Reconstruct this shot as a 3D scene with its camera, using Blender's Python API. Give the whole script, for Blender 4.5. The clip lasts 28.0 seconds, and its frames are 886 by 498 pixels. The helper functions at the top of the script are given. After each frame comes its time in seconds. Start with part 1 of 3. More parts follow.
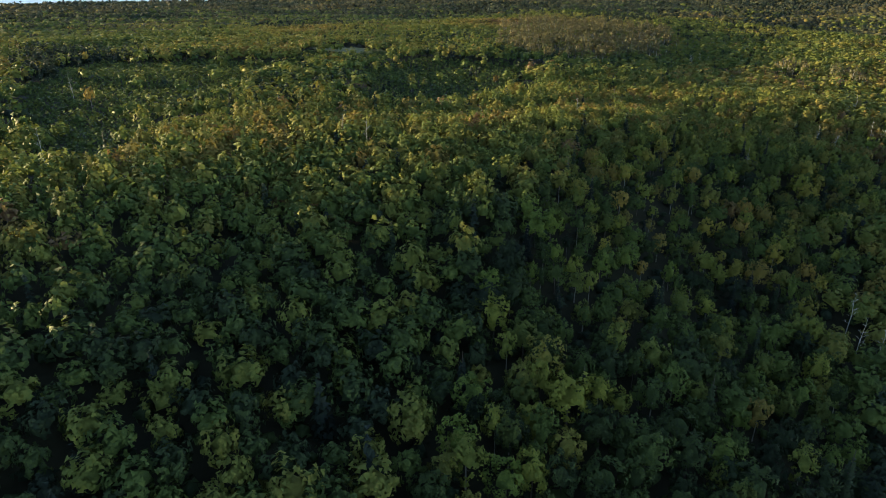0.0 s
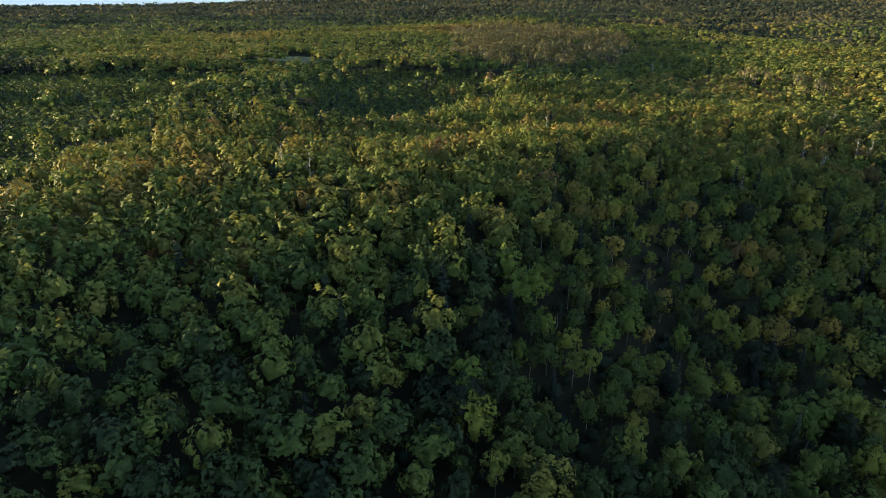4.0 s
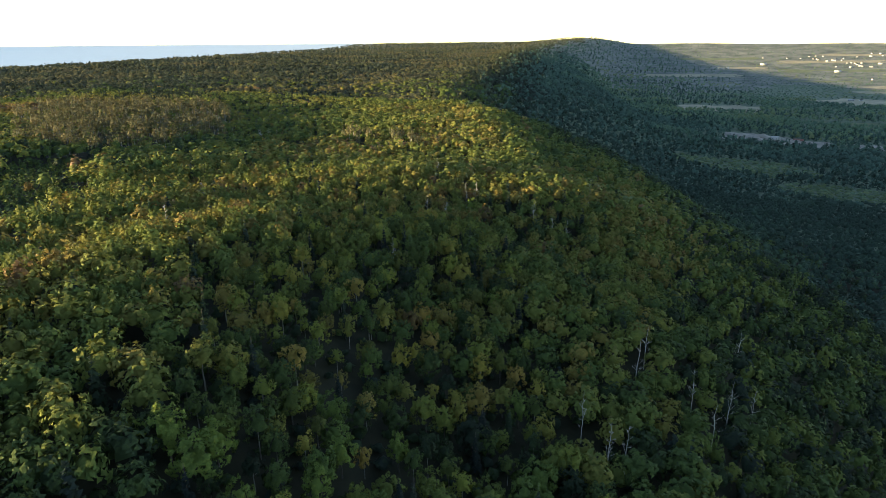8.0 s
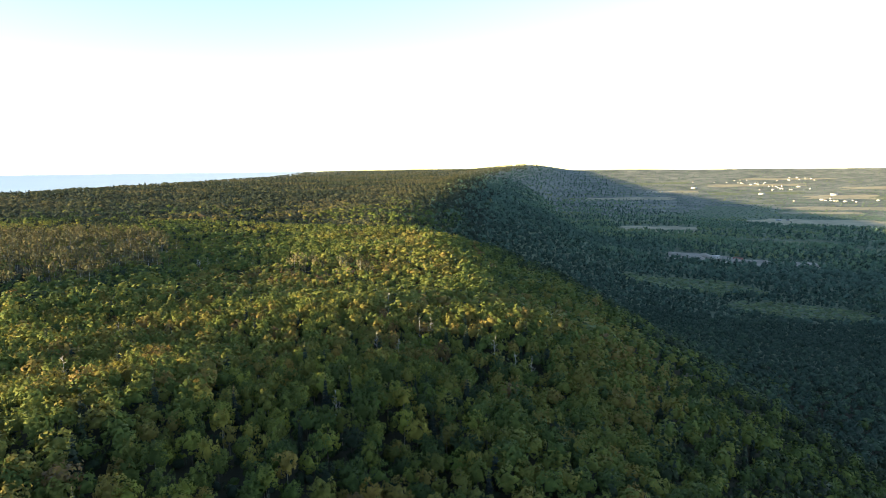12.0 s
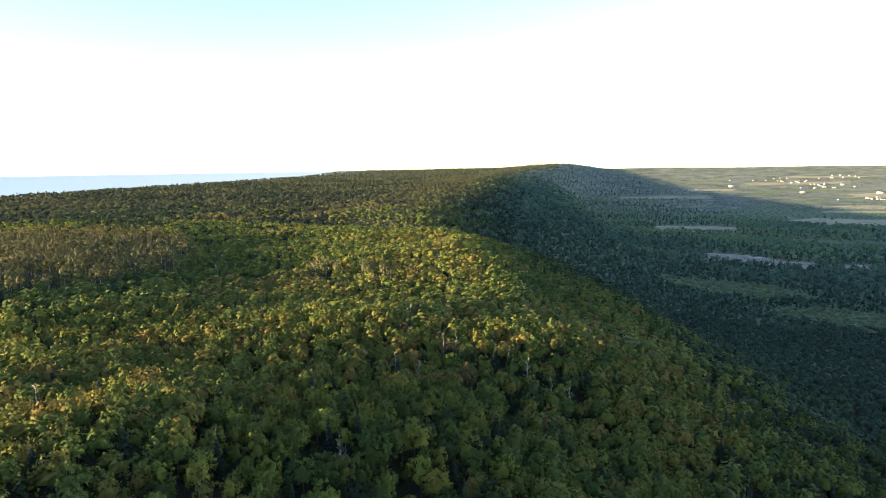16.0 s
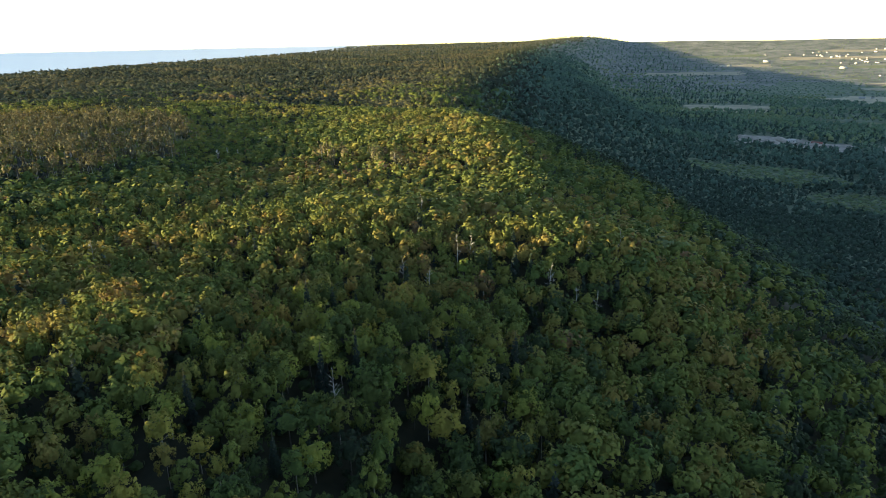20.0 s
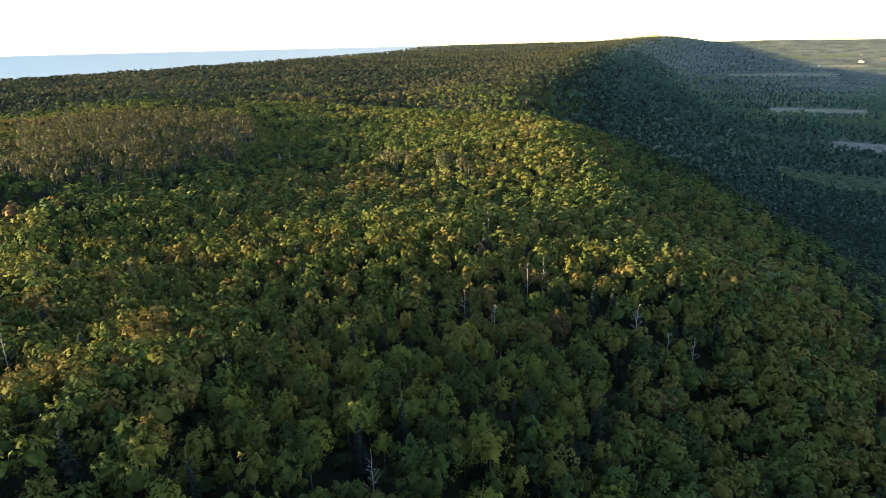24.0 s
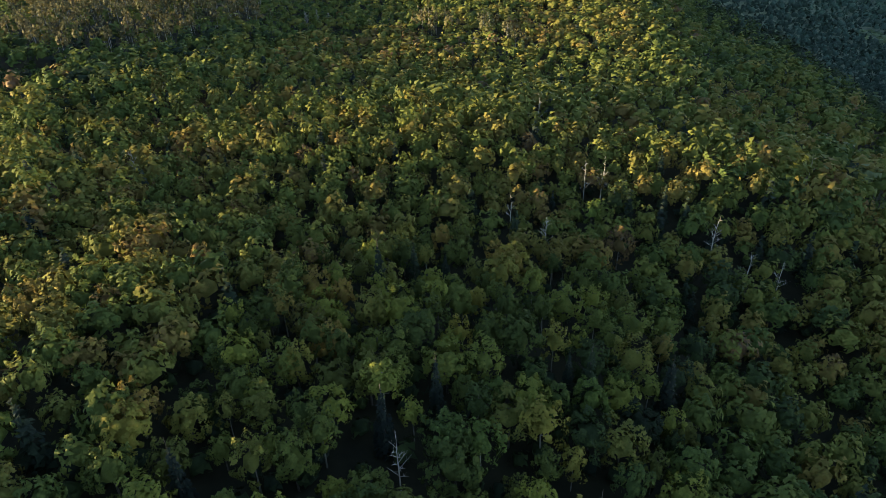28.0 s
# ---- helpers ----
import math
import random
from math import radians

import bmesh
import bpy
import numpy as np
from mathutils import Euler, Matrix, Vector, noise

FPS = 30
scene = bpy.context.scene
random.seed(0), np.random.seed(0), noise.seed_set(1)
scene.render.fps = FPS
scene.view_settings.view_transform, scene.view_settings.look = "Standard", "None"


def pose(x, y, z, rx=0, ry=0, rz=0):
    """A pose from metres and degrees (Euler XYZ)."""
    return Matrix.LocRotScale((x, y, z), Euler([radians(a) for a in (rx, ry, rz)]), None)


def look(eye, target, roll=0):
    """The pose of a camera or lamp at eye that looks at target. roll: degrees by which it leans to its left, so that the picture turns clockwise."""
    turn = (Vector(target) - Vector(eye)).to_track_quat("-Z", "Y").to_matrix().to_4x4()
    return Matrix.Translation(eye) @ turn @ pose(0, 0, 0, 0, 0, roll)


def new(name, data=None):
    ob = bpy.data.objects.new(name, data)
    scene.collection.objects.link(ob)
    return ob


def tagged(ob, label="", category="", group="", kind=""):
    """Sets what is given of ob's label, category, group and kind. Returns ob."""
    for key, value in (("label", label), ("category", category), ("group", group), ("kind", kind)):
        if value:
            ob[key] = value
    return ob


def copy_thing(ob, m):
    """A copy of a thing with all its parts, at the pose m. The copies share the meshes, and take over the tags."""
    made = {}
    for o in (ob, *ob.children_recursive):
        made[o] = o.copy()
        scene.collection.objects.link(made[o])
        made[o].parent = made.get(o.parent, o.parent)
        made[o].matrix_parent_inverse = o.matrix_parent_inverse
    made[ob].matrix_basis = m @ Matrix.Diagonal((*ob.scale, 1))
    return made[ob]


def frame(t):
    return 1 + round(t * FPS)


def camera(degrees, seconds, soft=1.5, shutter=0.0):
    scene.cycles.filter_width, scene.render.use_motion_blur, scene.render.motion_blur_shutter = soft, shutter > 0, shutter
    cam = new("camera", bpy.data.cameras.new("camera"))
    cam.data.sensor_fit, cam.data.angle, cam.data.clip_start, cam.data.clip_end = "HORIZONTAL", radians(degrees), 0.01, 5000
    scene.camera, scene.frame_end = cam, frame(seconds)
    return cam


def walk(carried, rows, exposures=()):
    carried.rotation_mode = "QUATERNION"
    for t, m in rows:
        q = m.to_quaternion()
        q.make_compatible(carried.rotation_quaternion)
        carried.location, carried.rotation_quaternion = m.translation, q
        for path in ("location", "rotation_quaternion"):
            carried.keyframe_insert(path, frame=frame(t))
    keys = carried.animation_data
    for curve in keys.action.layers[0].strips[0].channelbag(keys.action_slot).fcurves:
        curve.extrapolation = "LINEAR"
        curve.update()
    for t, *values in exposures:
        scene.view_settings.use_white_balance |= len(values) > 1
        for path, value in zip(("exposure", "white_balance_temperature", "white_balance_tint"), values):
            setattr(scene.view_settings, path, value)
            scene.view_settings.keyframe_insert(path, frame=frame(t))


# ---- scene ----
cam = camera(70.07, 28.0, soft=0.8)


def aim(x, y, z, yaw, pitch, roll):
    """A camera pose from its place, its turn to the left of +y, its tilt and its roll."""
    return pose(x, y, z, 90 + pitch, 0, yaw) @ pose(0, 0, 0, 0, 0, roll)


PATH = [
    (0, aim(55.15, -64.07, 102.15, 52.30, -24.14, -0.34)),
    (0.5, aim(51.58, -61.41, 102.15, 52.38, -24.19, -0.36)),
    (1, aim(47.97, -58.78, 102.15, 52.40, -24.22, -0.40)),
    (1.5, aim(44.31, -56.13, 102.13, 52.40, -24.24, -0.46)),
    (2, aim(40.61, -53.48, 102.10, 52.39, -24.28, -0.42)),
    (2.5, aim(36.88, -50.84, 102.04, 52.40, -24.32, -0.42)),
    (4.5, aim(22.04, -40.29, 101.34, 45.19, -21.91, -0.08)),
    (5, aim(18.75, -37.80, 101.26, 42.23, -17.96, -0.14)),
    (5.5, aim(15.77, -35.33, 101.23, 37.72, -18.05, -0.15)),
    (6, aim(12.95, -32.78, 101.23, 33.05, -18.12, -0.22)),
    (6.5, aim(10.30, -30.09, 101.27, 27.60, -18.23, -0.20)),
    (7, aim(7.86, -27.23, 101.31, 22.16, -18.30, -0.23)),
    (7.5, aim(5.74, -24.20, 101.35, 17.29, -18.36, -0.35)),
    (8, aim(3.95, -21.07, 101.40, 13.34, -18.42, -0.34)),
    (8.5, aim(2.48, -17.96, 101.40, 10.09, -18.41, -0.42)),
    (9, aim(1.29, -14.74, 101.43, 9.77, -14.50, -0.44)),
    (9.5, aim(0.38, -11.51, 101.38, 9.56, -7.51, -0.56)),
    (10, aim(-0.34, -8.18, 101.33, 8.78, -7.61, -0.33)),
    (11, aim(-1.39, -1.34, 101.16, 8.75, -7.51, -0.54)),
    (12, aim(-2.30, 5.88, 101.13, 8.74, -7.50, -0.59)),
    (12.5, aim(-2.71, 9.60, 101.13, 8.68, -7.45, -0.68)),
    (14.5, aim(-4.28, 24.73, 101.20, 9.87, -7.38, -0.85)),
    (15, aim(-4.67, 28.46, 101.23, 10.81, -7.41, -0.78)),
    (16, aim(-5.43, 35.77, 101.25, 11.49, -7.56, -0.86)),
    (16.5, aim(-5.79, 39.40, 101.27, 11.65, -10.64, -0.98)),
    (17, aim(-6.24, 43.10, 101.30, 11.90, -14.89, -1.05)),
    (17.5, aim(-6.81, 46.87, 101.34, 12.02, -18.22, -1.05)),
    (18, aim(-7.48, 50.67, 101.37, 12.07, -18.25, -1.04)),
    (19, aim(-8.89, 58.14, 101.44, 12.15, -18.33, -1.00)),
    (20, aim(-10.24, 65.47, 101.50, 13.26, -18.36, -1.10)),
    (21, aim(-11.69, 72.74, 101.65, 14.86, -18.41, -1.16)),
    (21.5, aim(-12.54, 76.25, 101.68, 15.41, -18.41, -1.17)),
    (23.5, aim(-16.65, 89.74, 101.67, 18.54, -18.29, -1.25)),
    (24, aim(-17.83, 93.06, 101.66, 19.46, -18.23, -1.29)),
    (25, aim(-20.46, 99.74, 101.75, 20.92, -18.29, -1.26)),
    (26, aim(-23.16, 106.37, 101.81, 22.10, -19.19, -1.42)),
    (26.5, aim(-24.58, 109.76, 101.89, 22.46, -20.74, -1.39)),
    (27, aim(-25.98, 113.16, 101.94, 22.84, -23.88, -1.48)),
    (27.5, aim(-27.43, 116.59, 101.97, 23.20, -27.31, -1.58)),
    (28, aim(-28.91, 120.07, 101.99, 23.45, -30.69, -1.64)),
]
LIGHT = [(0, 2.05), (5, 2.1), (8, 2.2), (11, 2.45), (17, 2.45), (20, 2.3), (25, 2.2), (28, 2.1)]
walk(cam, PATH, LIGHT)

# ---- daylight: a low evening sun over the western shore ----
SUN_TURN, SUN_UP = 122.0, 5.4
world = bpy.data.worlds.new("sky")
scene.world = world
world.use_nodes = True
sky = world.node_tree.nodes.new("ShaderNodeTexSky")
sky.sky_type, sky.sun_disc = "NISHITA", False
sky.sun_elevation, sky.sun_rotation = radians(SUN_UP), radians(-SUN_TURN)
sky.air_density, sky.dust_density, sky.ozone_density = 0.6, 0.0, 0.4
world.node_tree.links.new(sky.outputs[0], world.node_tree.nodes["Background"].inputs[0])
world.node_tree.nodes["Background"].inputs[1].default_value = 0.115
sun = new("sun", bpy.data.lights.new("sun", "SUN"))
sun.data.energy, sun.data.angle, sun.data.color = 5.4, radians(0.5), (1.0, 0.755, 0.39)
toward = Vector((-math.sin(radians(SUN_TURN)) * math.cos(radians(SUN_UP)), math.cos(radians(SUN_TURN)) * math.cos(radians(SUN_UP)), math.sin(radians(SUN_UP))))
sun.matrix_basis = look(toward * 200, (0, 0, 0))

# ---- the lie of the land ----
EYE_LEVEL = 100.0
CREST_Y = (-3000, -600, -100, 0, 150, 320, 500, 700, 820, 1000, 1250, 1550, 2400, 3380, 4200, 4800, 5200)
CREST_X = (-60, -80, -95, -90, -80, -40, -70, -138, -222, -235, -268, -272, -350, -370, -230, -75, -30)
TOP_Y = (-3000, -100, 50, 100, 170, 220, 320, 400, 480, 600, 760, 1550, 3380, 4800, 5200)
TOP_Z = (37, 37, 35, 32, 27, 24, 22, 15, 15, 20, 24, 33, 50, 100, 100)
LEFT_Y = (-3000, 0, 250, 500, 900, 2000, 3500, 4800)
LEFT_Z = (34, 34, 31, 26, 28, 34, 46, 70)


def smooth(a, b, x):
    t = np.clip((x - a) / (b - a), 0, 1)
    return t * t * (3 - 2 * t)


def land(x, y):
    """The ground's height: plateau, scarp falling to the east, valley floor that climbs to far hills, shore in the west."""
    x, y = np.asarray(x, float), np.asarray(y, float)
    u = x - np.interp(y, CREST_Y, CREST_X)
    top = np.interp(y, TOP_Y, TOP_Z)
    west = np.interp(y, LEFT_Y, LEFT_Z) + 9 * np.exp(-((x + 1430) ** 2 + (y - 3950) ** 2) / 350**2)
    up = top + (west - top) * smooth(-80, -420, u)
    up = up + 0.9 * np.sin(x / 37 + 1.3 * np.sin(y / 61)) * np.sin(y / 43 + 0.7) + 0.6 * np.sin(x / 19 - y / 27)
    up = up - 7 * np.exp(-((x + 30) ** 2 + (y - 250) ** 2) / 42**2)
    up = up + 5 * np.exp(-((x + 110) ** 2 + (y - 85) ** 2) / 70**2)
    # Two rises and a dip added so the near slope falls in shade.
    up = up + 5.5 * np.exp(-((x + 158) ** 2 + (y + 42) ** 2) / 48**2) - 3 * np.exp(-((x + 72) ** 2 + (y - 5) ** 2) / 45**2)
    up = up + 4.5 * np.exp(-((x + 196) ** 2 + (y - 196) ** 2) / 45**2)
    up = up - 15 * np.exp(-((x + 250) / 150) ** 2 - ((y - 850 + 0.2 * (x + 250)) / 55) ** 2) + 3 * np.exp(-((x + 290) ** 2 + (y - 1080) ** 2) / 80**2)
    up = up - 2 * np.exp(-((x + 285) ** 2 + (y - 505) ** 2) / 65**2)
    v = np.maximum(u, 0) * (1 - 0.4 * smooth(650, 1300, y))
    up = up - 0.17 * v * smooth(0, 60, v) - 0.00062 * v * v - 0.0035 * np.maximum(v - 110, 0) ** 2
    up = up - 0.16 * np.maximum(-1500 - x, 0)
    up = up - 5 * np.exp(-((x + 15) ** 2 + (y - 85) ** 2) / 40**2) - 4 * np.exp(-((x + 40) ** 2 + (y - 168) ** 2) / 22**2) + 6 * np.exp(-((x - 22) ** 2 + (y - 172) ** 2) / 38**2)
    # Rise added to shade the hollow east of it.
    up = up + 6.5 * np.exp(-(((x + 124) / 30) ** 2) - ((y - 170) / 55) ** 2)
    up = up - 7 * np.exp(-((x - 62) ** 2 + (y - 312) ** 2) / 35**2)
    r = np.hypot(x, y)
    floor = np.where(r < 2200, -109.0, EYE_LEVEL + r * np.tan(np.radians(-0.50 - 4.92 * (4950 - np.minimum(r, 4990)) / 2750)))
    floor = np.interp(u, (150, 240, 480, 900), (-62, -72, -98, -109)) * (1 - smooth(1500, 2400, r)) + floor * smooth(1500, 2400, r)
    floor = floor + 3 * np.sin(x / 170 + 1) * np.sin(y / 210)
    floor = np.where(x < -1000, -160, floor)
    k = 14.0
    d = np.clip((up - floor) / k, -30, 30)
    return floor + k * np.log1p(np.exp(d))

# ---- materials ----
def nodes_of(name, rough=0.8, spec=0.2):
    mat = bpy.data.materials.new(name)
    mat.use_nodes = True
    tree = mat.node_tree
    bsdf = tree.nodes["Principled BSDF"]
    bsdf.inputs["Roughness"].default_value = rough
    bsdf.inputs["Specular IOR Level"].default_value = spec
    return mat, tree, bsdf


def add(tree, kind, **values):
    node = tree.nodes.new(kind)
    for key, value in values.items():
        node.inputs[key].default_value = value
    return node


def ramp(tree, source, stops):
    node = tree.nodes.new("ShaderNodeValToRGB")
    e = node.color_ramp.elements
    while len(e) < len(stops):
        e.new(0.5)
    for el, (at, colour) in zip(e, stops):
        el.position, el.color = at, (*colour, 1)
    tree.links.new(source, node.inputs[0])
    return node.outputs[0]


def mixed(tree, kind, factor, a, b):
    node = tree.nodes.new("ShaderNodeMix")
    node.data_type, node.blend_type = "RGBA", kind
    for socket, value in ((node.inputs[0], factor), (node.inputs[6], a), (node.inputs[7], b)):
        if isinstance(value, (float, int)):
            socket.default_value = value
        elif isinstance(value, tuple):
            socket.default_value = (*value, 1)
        else:
            tree.links.new(value, socket)
    return node.outputs[2]


def noisy(tree, scale, detail=4.0, rough=0.6):
    where = tree.nodes.new("ShaderNodeNewGeometry").outputs["Position"]
    node = add(tree, "ShaderNodeTexNoise", Scale=scale, Detail=detail, Roughness=rough)
    tree.links.new(where, node.inputs["Vector"])
    return node.outputs[0]


# foliage from deep spruce green over summer green and olive to yellow and rust
TONES = [(0.0, (0.025, 0.036, 0.034)), (0.2, (0.040, 0.061, 0.031)), (0.4, (0.090, 0.130, 0.038)), (0.58, (0.158, 0.178, 0.046)),
         (0.72, (0.188, 0.174, 0.048)), (0.84, (0.216, 0.168, 0.052)), (0.93, (0.182, 0.114, 0.058)), (1.0, (0.122, 0.134, 0.128))]


def leaf_material(name, tone=None, tones=TONES, spread=1.0):
    """Leaves that let some light through; the tone comes from the mesh, or is one tone varied from tree to tree."""
    mat, tree, bsdf = nodes_of(name, 0.65, 0.10)
    if tone is None:
        at = tree.nodes.new("ShaderNodeAttribute")
        at.attribute_name = "tone"
        value = at.outputs["Fac"]
    else:
        info = tree.nodes.new("ShaderNodeObjectInfo")
        node = add(tree, "ShaderNodeMapRange", **{"To Min": tone - 0.08, "To Max": tone + 0.06})
        tree.links.new(info.outputs["Random"], node.inputs["Value"])
        value = node.outputs[0]
    geo = tree.nodes.new("ShaderNodeNewGeometry")
    jitter = add(tree, "ShaderNodeMapRange", **{"To Min": -0.05 * spread, "To Max": 0.06 * spread})
    tree.links.new(geo.outputs["Random Per Island"], jitter.inputs["Value"])
    total = tree.nodes.new("ShaderNodeMath")
    tree.links.new(value, total.inputs[0])
    tree.links.new(jitter.outputs[0], total.inputs[1])
    colour = ramp(tree, total.outputs[0], tones)
    shade = ramp(tree, noisy(tree, 0.35, 2.0), [(0.3, (0.78, 0.8, 0.8)), (0.7, (1.15, 1.12, 1.05))])
    colour = mixed(tree, "MULTIPLY", 1.0, colour, shade)
    if tone is not None:
        own = ramp(tree, info.outputs["Random"], [(0.0, (0.60, 0.62, 0.68)), (0.5, (1.0, 1.0, 1.0)), (1.0, (1.42, 1.38, 1.1))])
        colour = mixed(tree, "MULTIPLY", 1.0, colour, own)
    tree.links.new(colour, bsdf.inputs["Base Color"])
    ruffle = add(tree, "ShaderNodeBump", Strength=0.6, Distance=0.25)
    tree.links.new(noisy(tree, 2.6, 2.0, 0.7), ruffle.inputs["Height"])
    tree.links.new(ruffle.outputs[0], bsdf.inputs["Normal"])
    thin = tree.nodes.new("ShaderNodeBsdfTranslucent")
    tree.links.new(colour, thin.inputs[0])
    both = add(tree, "ShaderNodeMixShader", Fac=0.25)
    tree.links.new(bsdf.outputs[0], both.inputs[1])
    tree.links.new(thin.outputs[0], both.inputs[2])
    tree.links.new(both.outputs[0], tree.nodes["Material Output"].inputs[0])
    return mat


def plain_material(name, low, high, scale, rough=0.85, bump=0.0):
    mat, tree, bsdf = nodes_of(name, rough)
    n = noisy(tree, scale)
    tree.links.new(ramp(tree, n, [(0.3, low), (0.7, high)]), bsdf.inputs["Base Color"])
    if bump:
        b = add(tree, "ShaderNodeBump", Strength=bump, Distance=0.3)
        tree.links.new(n, b.inputs["Height"])
        tree.links.new(b.outputs[0], bsdf.inputs["Normal"])
    return mat


LEAVES = leaf_material("woodland leaves")
# Far plateau leaves greyed, with haze put into the ramp.
HAZE_MUTED_LEAVES = leaf_material("haze-muted plateau leaves", None, [(0.0, (0.028, 0.038, 0.034)), (0.3, (0.052, 0.067, 0.044)), (0.5, (0.078, 0.087, 0.048)), (0.7, (0.106, 0.103, 0.055)), (1.0, (0.138, 0.119, 0.063))], 0.4)
# Valley leaves paled toward blue: distance haze is put into the leaf colour.
HAZED_VALLEY_LEAVES = leaf_material("haze-paled valley leaves", None, [(0.0, (0.066, 0.114, 0.098)), (0.2, (0.096, 0.162, 0.123)), (0.4, (0.138, 0.213, 0.131)), (0.6, (0.191, 0.236, 0.117)), (1.0, (0.311, 0.298, 0.176))], 0.4)
# Halfway step between plain and haze-paled leaves, for the middle distance.
PART_HAZED_LEAVES = leaf_material("part-hazed scarp foot leaves", None, [(0.0, (0.036, 0.062, 0.054)), (0.2, (0.058, 0.098, 0.072)), (0.4, (0.088, 0.140, 0.080)), (0.6, (0.125, 0.160, 0.076)), (1.0, (0.19, 0.19, 0.11))], 0.4)
LEAF = {k: leaf_material(k + " leaves", t) for k, t in (("deep green", 0.22), ("green", 0.36), ("olive", 0.52), ("yellow green", 0.66), ("yellow", 0.80), ("rust", 0.92), ("grey green", 0.97), ("spruce", 0.06))}
BARK = plain_material("grey brown bark", (0.05, 0.042, 0.035), (0.13, 0.115, 0.1), 3.0)
PALE_BARK = plain_material("pale bark", (0.12, 0.11, 0.095), (0.28, 0.265, 0.24), 2.0)
DEAD_WOOD = plain_material("weathered dead wood", (0.27, 0.255, 0.24), (0.48, 0.46, 0.44), 2.0)
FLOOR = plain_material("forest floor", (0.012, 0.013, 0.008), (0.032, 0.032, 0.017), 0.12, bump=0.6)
FAR_CANOPY = plain_material("distant woods", (0.05, 0.058, 0.036), (0.11, 0.112, 0.055), 0.07, bump=1.0)
# Valley ground in canopy colours, kept pale and bluish for haze.
HAZED_VALLEY_CANOPY = plain_material("haze-paled valley woods", (0.057, 0.089, 0.070), (0.172, 0.207, 0.135), 0.07, bump=1.0)
# Farmland brightened to blue-grey, making up for absent haze in its colour.
HAZED_FARMLAND = plain_material("far farmland and copses paled for haze", (0.07, 0.085, 0.08), (0.205, 0.215, 0.19), 0.012, bump=0.6)
STRAW = plain_material("mown grass", (0.22, 0.20, 0.14), (0.34, 0.31, 0.22), 0.02)
MEADOW = plain_material("rough green pasture", (0.10, 0.125, 0.07), (0.165, 0.185, 0.105), 0.03)
GRAVEL = plain_material("dug gravel", (0.16, 0.145, 0.125), (0.34, 0.31, 0.28), 0.05)
SCRUB = plain_material("scrubby cutover ground", (0.12, 0.13, 0.06), (0.22, 0.205, 0.10), 0.15, bump=0.5)
WALLS = {"white": plain_material("white siding", (0.34, 0.34, 0.33), (0.5, 0.5, 0.49), 0.8), "red": plain_material("red siding", (0.2, 0.09, 0.075), (0.27, 0.13, 0.11), 0.8), "grey": plain_material("grey metal siding", (0.26, 0.27, 0.28), (0.38, 0.39, 0.4), 0.8)}
ROOF = plain_material("dark shingle roof", (0.07, 0.07, 0.075), (0.14, 0.13, 0.13), 0.8)
GLASS = plain_material("dark window glass", (0.02, 0.025, 0.03), (0.04, 0.045, 0.05), 0.5, 0.1)
WATER, wt, wb = nodes_of("sea water", 0.25, 0.5)
wb.inputs["Base Color"].default_value = (0.58, 0.64, 0.67, 1)
bb = add(wt, "ShaderNodeBump", Strength=0.35, Distance=2.0)
wt.links.new(noisy(wt, 0.03, 5.0), bb.inputs["Height"])
wt.links.new(bb.outputs[0], wb.inputs["Normal"])


# ---- mesh helpers ----
def quick_mesh(name, verts, faces, material, tone=None, normals=None):
    """A mesh from numpy arrays; all faces have the same number of corners."""
    verts, faces = np.asarray(verts, np.float32), np.asarray(faces, np.int32)
    me = bpy.data.meshes.new(name)
    n, k = faces.shape
    me.vertices.add(len(verts))
    me.vertices.foreach_set("co", verts.ravel())
    me.loops.add(n * k)
    me.loops.foreach_set("vertex_index", faces.ravel())
    me.polygons.add(n)
    me.polygons.foreach_set("loop_start", np.arange(0, n * k, k, dtype=np.int32))
    me.polygons.foreach_set("loop_total", np.full(n, k, np.int32))
    if tone is not None:
        me.attributes.new("tone", "FLOAT", "POINT").data.foreach_set("value", np.asarray(tone, np.float32))
    if normals is not None:
        me.attributes.new("custom_normal", "FLOAT_VECTOR", "POINT").data.foreach_set("vector", np.asarray(normals, np.float32).ravel())
    me.update()
    me.materials.append(material)
    return me


def part(name, me, parent, label=""):
    ob = new(name, me)
    ob.parent = parent
    return tagged(ob, label)


def mesh_thing(name, me, label, category, group="", kind=""):
    return tagged(new(name, me), label, category, group, kind)


RNG = np.random.default_rng(7)


def unit(a):
    return a / np.maximum(np.linalg.norm(a, axis=-1, keepdims=True), 1e-6)


def leaf_faces(rng, centres, normals, size, corners):
    """A small kite or triangle at every centre, facing about along its normal."""
    n = len(centres)
    side = unit(np.cross(normals, rng.normal(size=(n, 3))))
    up = np.cross(normals, side)
    s = size * rng.uniform(0.65, 1.35, (n, 1))
    if corners == 4:
        v = np.stack([centres - up * s, centres + side * s * 0.7, centres + up * s * 1.1 + normals * s * 0.25, centres - side * s * 0.7], 1)
    else:
        v = np.stack([centres - up * s * 0.8 - side * s * 0.7, centres - up * s * 0.6 + side * s * 0.8, centres + up * s], 1)
    return v.reshape(-1, 3), np.arange(n * corners).reshape(n, corners)


